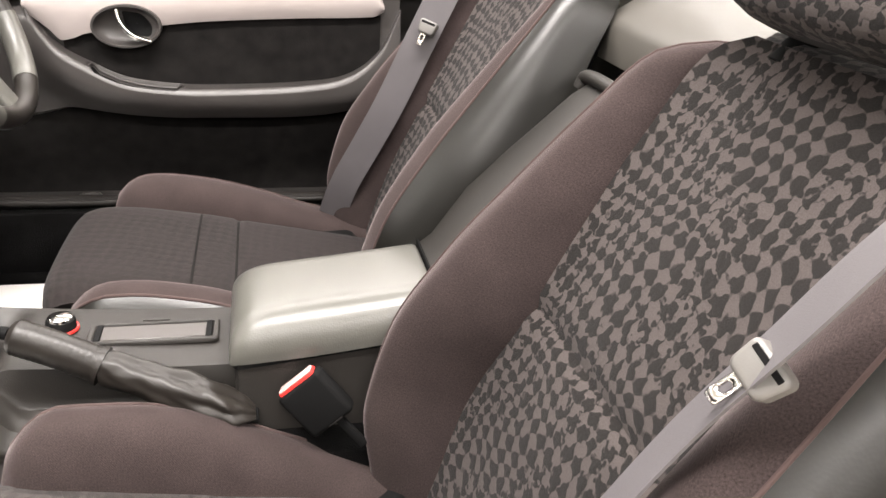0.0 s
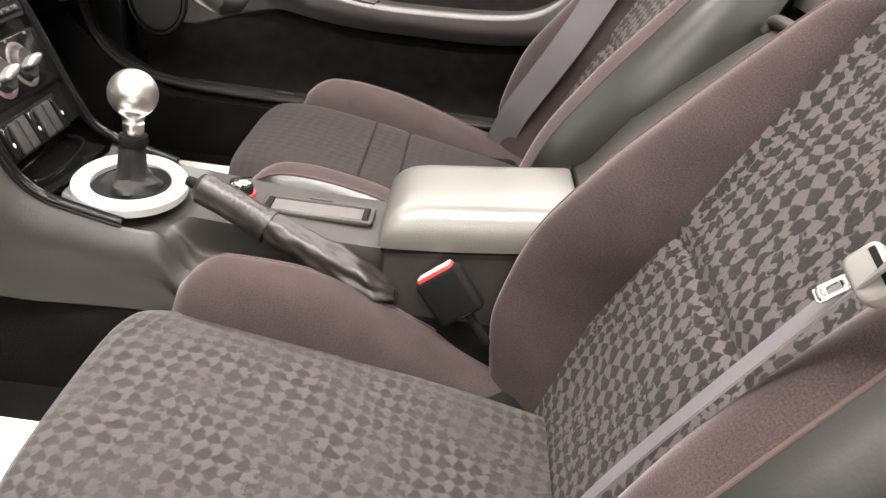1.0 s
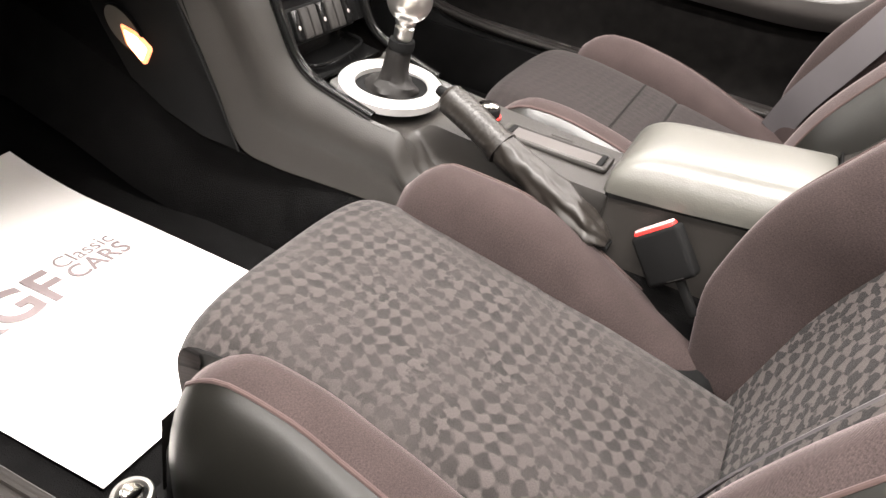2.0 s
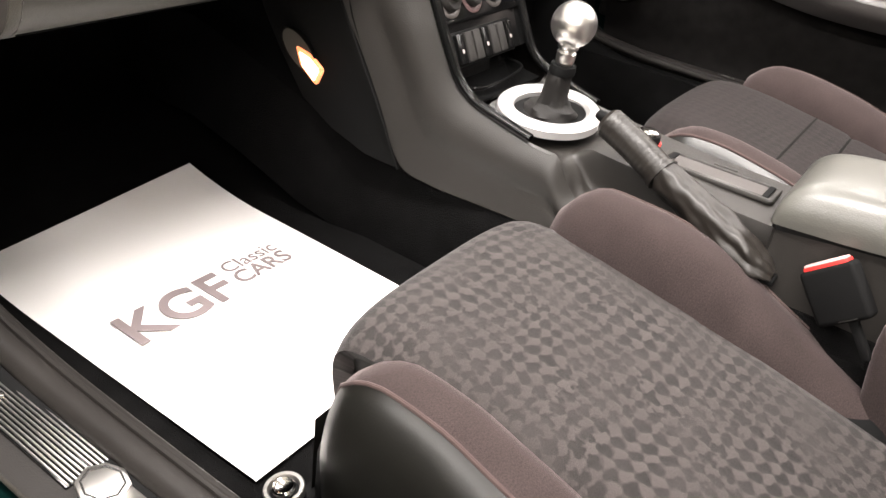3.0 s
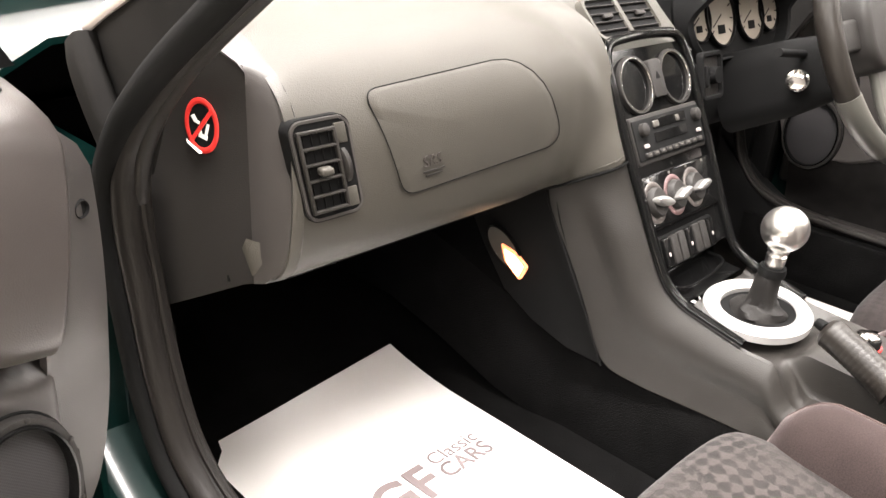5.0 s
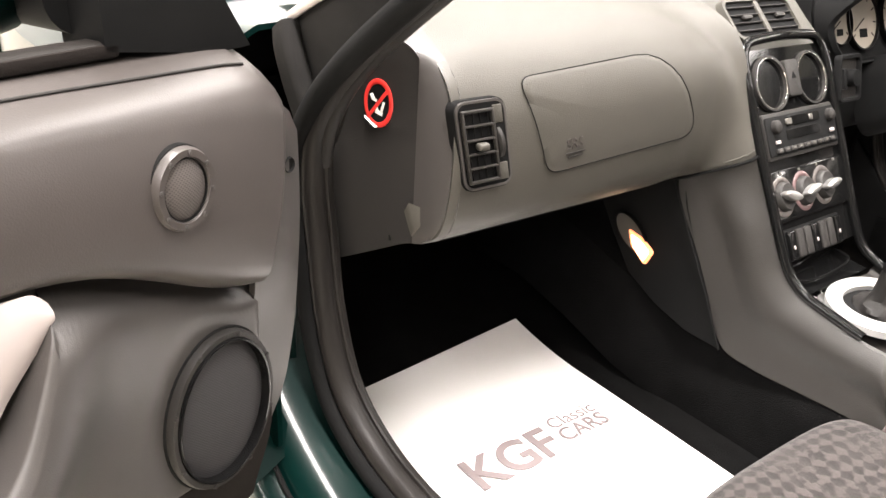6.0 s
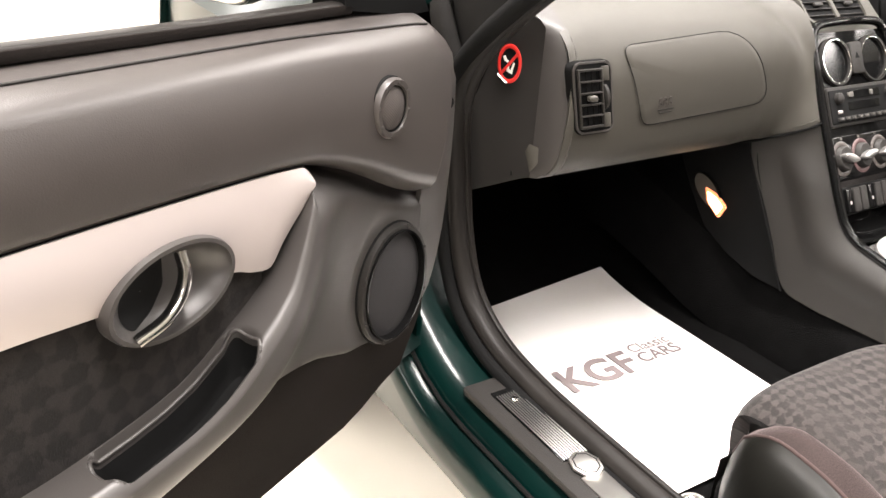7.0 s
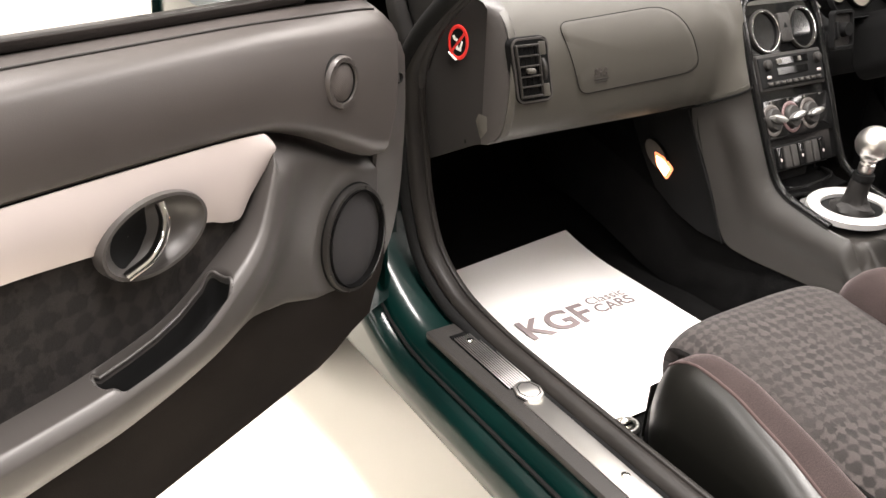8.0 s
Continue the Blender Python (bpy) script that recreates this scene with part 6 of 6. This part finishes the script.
        row += [d(a, zw + (cap + 0.005 - zw) * q, -0.0105 - 0.012 * ease(0.112, 0.088, a) - (0.010 if a < 0.3 else 0.0)) for q in span(0.08, 1, 6)]
        row.append(d(a, cap + 0.006, -0.046))
        rows.append(row)
    grid = loft(rows, False, False)
    aa, tt = sorted(span(0.088, 0.40, 70) + span(0.402, 0.56, 90) + span(0.566, 0.935, 60)), span(0.02, 1, 40)
    grid.faces.ensure_lookup_table()
    per, gone = len(rows[0]) - 1, []
    for i in range(len(rows) - 1):
        for j in range(len(tt) - 1):
            if min(dip(aa[i], tt[j]), dip(aa[i + 1], tt[j]), dip(aa[i], tt[j + 1]), dip(aa[i + 1], tt[j + 1])) > 0.020:
                gone.append(grid.faces[i * per + 45 + j])
    bmesh.ops.delete(grid, geom=gone, context="FACES")
    loft([[(p[0], p[1], p[2]) for p in rows[0]], [(p[0] - s * 0.001, p[1] - 0.016, p[2]) for p in rows[0]]], False, False, bm=grid)
    part("moulded_panel", grid, DOOR_PLASTIC, door, "moulded grey plastic panel with armrest")
    rows = [[d(a, z, -0.030 - 0.032 * ease(0.52, 0.375, z)) for z in span((0.376 if s > 0 else 0.345) + 0.03 * ease(0.2, 0.09, a), 0.56, 8)] for a in span(0.095, 1.02, 26)]
    # same lining on both doors; the driver's has its shade put into the colour
    part("lower_lining", sheet(rows, 0.01), LINING if s > 0 else SUEDE, door, "dark brown carpeted lower lining" if s > 0 else "carpeted lower lining, blackened for the shade on the driver's side")
    # cloth insert
    bm_ = dm(0.470, 0.692, 0.0092, -8 if s > 0 else 3)

    def holed(bm):
        """Cuts the handle's opening through a skin."""
        back = bm_.inverted()
        gone = []
        for f in bm.faces:
            q = back @ f.calc_center_median()
            if (q.x / 0.0540) ** 2 + (q.y / 0.0338) ** 2 < 1:
                gone.append(f)
        bmesh.ops.delete(bm, geom=gone, context="FACES")
        return bm

    rows = [[d(a, z, -0.0075 - 0.003 * math.cos(9 * (z - 0.64))) for z in span(top_of(a) - 0.004, 0.765, 44)] for a in span(0.366, 0.90, 140)]
    part("cloth_insert", holed(sheet(rows, 0.006)), DOOR_CLOTH if s > 0 else SUEDE, door, "dark patterned cloth insert" if s > 0 else "plain black cloth insert")
    # silver insert
    rows = []
    for a in span(0.312, 0.905, 150):
        hi = low_edge(a) + 0.004 - 0.045 * max(0, (a - 0.885) / 0.02) ** 2 * 0.4
        lo = lerp([(0.312, 0.716), (0.318, 0.708), (0.328, 0.700), (0.347, 0.684), (0.366, 0.666), (0.385, 0.670), (0.402, 0.677), (0.46, 0.686), (0.52, 0.693), (0.60, 0.702), (0.75, 0.711), (0.885, 0.717), (0.905, 0.726)], a)[0]
        hi -= 0.007 * max(0.0, (0.324 - a) / 0.012) ** 2
        if a > 0.885:
            hi -= (a - 0.885) * 0.6
        hi = max(hi, lo + 0.004)
        rows.append([d(a, lo + (hi - lo) * q, 0.001 + 0.008 * math.sin(math.pi * (0.12 + 0.76 * q))) for q in span(0, 1, 24)])
    part("silver_insert", holed(sheet(rows, 0.004)), SILVER, door, "silver painted insert")
    # pull pocket: a black well in the armrest's upper face under a rounded rim
    outline = corners([(0.4052, 0.0367, 0.013), (0.4052, 0.0060, 0.013), (0.5548, 0.0060, 0.013), (0.5548, 0.0367, 0.013)], 10)
    outline = [(p[0] + (q[0] - p[0]) * k / 4, p[1] + (q[1] - p[1]) * k / 4) for p, q in zip(outline, outline[1:] + outline[:1]) for k in range(4)]
    loops = []
    for k, w in ((1.0, 1.0), (0.99, 0.95), (0.985, 0.91), (0.98, 0.87), (0.97, 0.80), (0.95, 0.7), (0.9, 0.5), (0.8, 0.3), (0.7, 0.1), (0.6, 0.02)):
        loop = []
        for a, y in outline:
            a, t = 0.480 + (a - 0.480) * k, (0.02135 + (y - 0.02135) * w) / 0.045
            n, z = ledge(a, t)
            loop.append(d(a, z - dip(a, t) + 0.0010, n))
        loops.append(loop)
    pocket = part("pull_pocket", loft(loops, caps=False), BLACK, door, "black pull pocket")
    rim = []
    for a, y in outline:
        a, t = 0.480 + (a - 0.480) * 1.012, (0.02135 + (y - 0.02135) * 1.05) / 0.045
        n, z = ledge(a, t)
        rim.append(Vector(d(a, z - dip(a, t) + 0.0006, n)))
    part("pocket_rim", sweep(rim + rim[:2], oval(0.0020, 0.0018, 10), up=(0, 0.2, 1)), DOOR_PLASTIC, pocket, "thin grey pocket rim")
    # handle in its bowl
    bz = part("handle_bezel", ring(oval(0.0570, 0.0365, 44), oval(0.0515, 0.0312, 44), -0.008, 0.0050, m=bm_), DOOR_PLASTIC, door, "oval grey handle bezel")

    def bowl_at(x, y, lift=0.0):
        r = math.hypot(x / 0.0523, y / 0.0320)
        return bm_ @ Vector((x, y, 0.0040 - 0.020 * max(0.0, 1 - r**4) ** 0.8 + lift))

    part("bowl", loft([[bowl_at(x * k, y * k) for x, y in oval(0.0523, 0.0320, 44)] for k in (1, 0.99, 0.97, 0.94, 0.88, 0.8, 0.6, 0.3, 0.02)], caps=False), DOOR_PLASTIC, bz, "grey handle bowl")
    # black patch laid on the bowl for the shaded depth behind the handle
    edge = corners([(-0.006, 0.024, 0.005), (-0.004, -0.002, 0.006), (0.012, -0.018, 0.008), (0.036, -0.020, 0.008), (0.042, -0.004, 0.010), (0.026, 0.019, 0.010)], 6)
    cx, cy = 0.016, 0.002
    part("bowl_dark_patch", loft([[bowl_at(cx + (x - cx) * k, cy + (y - cy) * k, 0.0008) for x, y in edge] for k in (1, 0.8, 0.6, 0.4, 0.2, 0.02)], caps=False), BLACK, bz, "black patch for the dark depth behind the handle")
    hp = smooth_path([dm(0.467, 0.692, 0.004, -5 if s > 0 else 0) @ Vector(p) for p in ((-0.010, 0.026, 0.004), (-0.007, 0.011, 0.010), (0.002, -0.004, 0.012), (0.017, -0.016, 0.012), (0.040, -0.024, 0.008))], 6)
    part("pull_handle", sweep(hp, rounded(0.0075, 0.011, 0.0030, 3), up=(0, 1, 0)), CHROME, bz, "chrome pull handle")
    # speaker and tweeter
    sp = part("speaker", ring(oval(0.0570, 0.0710, 48), oval(0.0500, 0.0638, 48), -0.012, 0.000, m=dm(*SPEAKER, -0.012)), DARK_TRIM, door, "dark grey speaker ring")
    part("speaker_groove", ring(oval(0.0588, 0.0728, 48), oval(0.055, 0.069, 48), -0.012, -0.0065, m=dm(*SPEAKER, -0.012)), BLACK, sp, "dark groove")
    part("inner_ring", ring(oval(0.0512, 0.0652, 48), oval(0.0482, 0.0622, 48), -0.010, 0.0022, m=dm(*SPEAKER, -0.012)), BLACK_GLOSS, sp, "dark inner ring")
    part("speaker_mesh", loft([[dm(*SPEAKER, -0.012) @ Vector((x * k, y * k, z)) for x, y in oval(0.0505, 0.0645, 48)] for k, z in ((1, -0.007), (0.8, -0.004), (0.4, -0.0025), (0.05, -0.002))]), MESH_CLOTH, sp, "black speaker mesh")
    for k in range(8):
        t = radians(20 + 45 * k)
        part("ring_screw", turned([(0.0022, -0.001), (0.0020, 0.0012), (0.0001, 0.0016)], 10, dm(*SPEAKER, -0.012) @ pose(0.0542 * math.cos(t), 0.0682 * math.sin(t), 0)), DARK_TRIM, sp)
    tw = part("tweeter", ring(oval(0.0255, 0.0285, 40), oval(0.0180, 0.0210, 40), -0.004, 0.008, m=dm(0.2048, 0.7634, 0.004)), DOOR_VINYL, door, "grey tweeter ring")
    part("tweeter_groove", ring(oval(0.0265, 0.0295, 40), oval(0.0245, 0.0275, 40), -0.004, 0.0022, m=dm(0.2048, 0.7634, 0.004)), BLACK, tw, "dark groove")
    part("inner_ring", ring(oval(0.0185, 0.0215, 40), oval(0.0177, 0.0207, 40), -0.001, 0.0064, m=dm(0.2048, 0.7634, 0.004)), BLACK, tw, "black inner ring")
    part("tweeter_mesh", loft([[dm(0.2048, 0.7634, 0.004) @ Vector((x * k, y * k, z)) for x, y in oval(0.0183, 0.0213, 40)] for k, z in ((1, 0.0045), (0.7, 0.0075), (0.3, 0.0092), (0.05, 0.0095))]), TWEETER_MESH, tw, "fine grey tweeter mesh")
    for k in range(8):
        t = radians(45 * k + 10)
        part("ring_screw", turned([(0.0019, 0.006), (0.0017, 0.0086), (0.0001, 0.0090)], 10, dm(0.2048, 0.7634, 0.004) @ pose(0.0218 * math.cos(t), 0.0248 * math.sin(t), 0)), DOOR_PLASTIC, tw)
    part("plug", turned([(0.007, 0), (0.006, 0.002), (0.005, 0.0), (0.0001, -0.003)], 18, dm(0.0609, 0.7314, -0.0215)), BLACK, door, "black plug in the edge trim")
    # waist rail, glass edge, mirror base and mirror
    rail = smooth_path([d(a, z, -0.056) for a, z in ((0.20, 0.842), (0.4, 0.846), (0.7, 0.855), (1.02, 0.864))], 4)
    part("waist_seal", sweep(rail, rounded(0.020, 0.012, 0.004, 3)), RUBBER, door, "black waist seal")
    strip = [Vector(p) + Vector((0, 0.0095, 0.0)) for p in rail]
    part("rail_strip", sweep(strip, rounded(0.0030, 0.0085, 0.0012, 2)), LINING, door, "worn brown strip along the waist seal")
    part("mirror_base", loft([[d(a, z, n) for a, z in ((0.074, 0.826), (0.11, 0.826), (0.21, 0.842), (0.212, 0.93), (0.195, 1.0), (0.165, 0.955), (0.115, 0.885))] for n in (-0.085, -0.045)]), BLACK, door, "black mirror mounting triangle")
    part("moulded_bar", box(0, 0, 0, 0.03, 0.0022, 0.002, 0.0006, 1, m=dm(0.19, 0.905, -0.0445, 6)), DARK_TRIM, door)
    part("moulded_bar", box(0, 0, 0, 0.03, 0.0022, 0.002, 0.0006, 1, m=dm(0.19, 0.911, -0.0445, 6)), DARK_TRIM, door)
    part("fixing_screw", turned([(0.004, 0), (0.0035, 0.002), (0.0001, 0.0025)], 16, dm(0.165, 0.876, -0.045)), DOOR_PLASTIC, door)
    arm_ = part("mirror_arm", loft([[d(0.203 + x, 0.874 + y, n) for x, y in oval(0.026, 0.026, 20)] for n in (-0.075, -0.12, -0.16)]), BLACK, door, "black mirror arm")
    # the mirror's frame: x along its width, y up, z back towards the glass
    mm = axes(d(0.262, 0.893, -0.186), (0, 1, 0), (0, 0, 1), (s, 0, 0))
    part("mirror_shell", loft([[mm @ Vector((x * k, y * k, z)) for x, y in rounded(0.178, 0.110, 0.040, 6)] for k, z in ((0.45, -0.085), (0.75, -0.072), (0.92, -0.045), (1.0, -0.015), (1.0, 0.0))]), PAINT, arm_, "dark green mirror shell")
    part("mirror_glass", slab(rounded(0.166, 0.098, 0.034, 6), -0.004, 0.0015, m=mm), MIRROR, arm_, "mirror glass")
    part("mirror_rim", ring(rounded(0.176, 0.108, 0.039, 6), rounded(0.162, 0.094, 0.032, 6), -0.004, 0.006, m=mm), CHROME, arm_, "bright mirror rim")
    return door


U, W = Vector((0.3947, -0.9188, 0)), Vector((0.9188, 0.3947, 0))
build_door(1, "passenger_door", "open passenger door with silver insert, tweeter and chrome handle", axes((-0.5438, -0.6648, 0), U, W, (0, 0, 1)))
build_door(-1, "driver_door", "closed driver door with silver insert and dark cloth panel", axes((-0.69, 0.665, 0), (-1, 0, 0), (0, -1, 0), (0, 0, 1)))

# ---- seat belts ----


def seat_belt(y0, label, pts, tongue, high, low):
    belt = thing("seat_belt", label, "seat belt", "seat belts", at=(0.3, y0, 0.5))
    o = (0.3, y0, 0.5)
    for seg in pts:
        path = smooth_path([local(p, o) for p in seg], 8)
        rows = []
        for i, p in enumerate(path):
            across = Vector(high).lerp(Vector(low), ease(0.25, 0.62, i / (len(path) - 1))).normalized()
            rows.append([p + across * k for k in (-0.024, -0.008, 0.008, 0.024)])
        part("webbing", sheet(rows, 0.0016), BELT, belt, "grey woven webbing")
    t = Vector(local(tongue[0], o))
    ez_ = Vector(tongue[2]).normalized()
    ey_ = Vector(tongue[1])
    ey_ = (ey_ - ez_ * ey_.dot(ez_)).normalized()
    ex_ = ey_.cross(ez_)
    m = axes(t, ex_, ey_, ez_)
    tg = part("tongue", slab([(x * (1 + 9 * y), y) for x, y in rounded(0.027, 0.021, 0.005)], -0.006, 0.008, 0.003, 3, m=m), BELT_PLASTIC, belt, "grey plastic tongue")
    part("tongue_slot", box(0, 0.006, 0.0080, 0.022, 0.0035, 0.001, 0.0004, 1, m=m), BLACK, tg, "dark belt slot")
    bl = part("tongue_blade", ring(rounded(0.009, 0.020, 0.003), rounded(0.004, 0.008, 0.0018), -0.001, 0.0015, m=m @ pose(-0.003, -0.019, 0)), CHROME, tg, "steel tongue blade")
    part("tongue_tip", box(-0.003, -0.027, 0.0002, 0.008, 0.005, 0.0022, 0.0008, 1, m=m), CHROME, bl)
    return belt


seat_belt(-0.5, "grey passenger seat belt hanging over the bolster", [
    [(0.32, -0.59, 0.93), (0.268, -0.545, 0.838), (0.233, -0.519, 0.758), (0.214, -0.487, 0.685), (0.180, -0.470, 0.605), (0.140, -0.455, 0.51), (0.118, -0.45, 0.44), (0.11, -0.46, 0.40)],
], ((0.228, -0.520, 0.742), (0.40, -0.28, 0.70), (-0.75, -0.45, 0.45)), (0.27, 0.87, -0.42), (0.33, 0.87, -0.37))
seat_belt(0.5, "grey driver seat belt hanging beside the seat", [
    [(0.34, 0.46, 0.92), (0.29, 0.45, 0.82), (0.243, 0.446, 0.721), (0.20, 0.455, 0.62), (0.165, 0.468, 0.545), (0.13, 0.485, 0.47), (0.11, 0.51, 0.40)],
], ((0.250, 0.434, 0.739), (0.35, 0.16, 0.75), (-0.42, -0.85, 0.30)), (0.86, -0.20, -0.46), (0.86, -0.20, -0.40))

# seat mounting bolt with its bright washer beside the sill
bolt = thing("mounting_bolt", "steel mounting bolt with a bright ring on black carpet", "bolt", at=(-0.252, -0.548, 0.30))
BT = pose(0, 0, 0, 8, -6, 0)
part("spacer", turned([(0.0165, -0.03), (0.0165, 0.021), (0.0001, 0.0215)], 32, BT), BLACK, bolt, "black spacer under the ring")
part("washer", ring(oval(0.0175, 0.0175, 36), oval(0.0125, 0.0125, 36), 0.020, 0.0265, m=BT), ALLOY, bolt, "bright outer ring")
part("bolt_head", turned([(0.0098, 0.021), (0.0098, 0.0275), (0.0085, 0.029), (0.006, 0.0275), (0.0001, 0.027)], 28, BT), CHROME, bolt, "domed steel head")
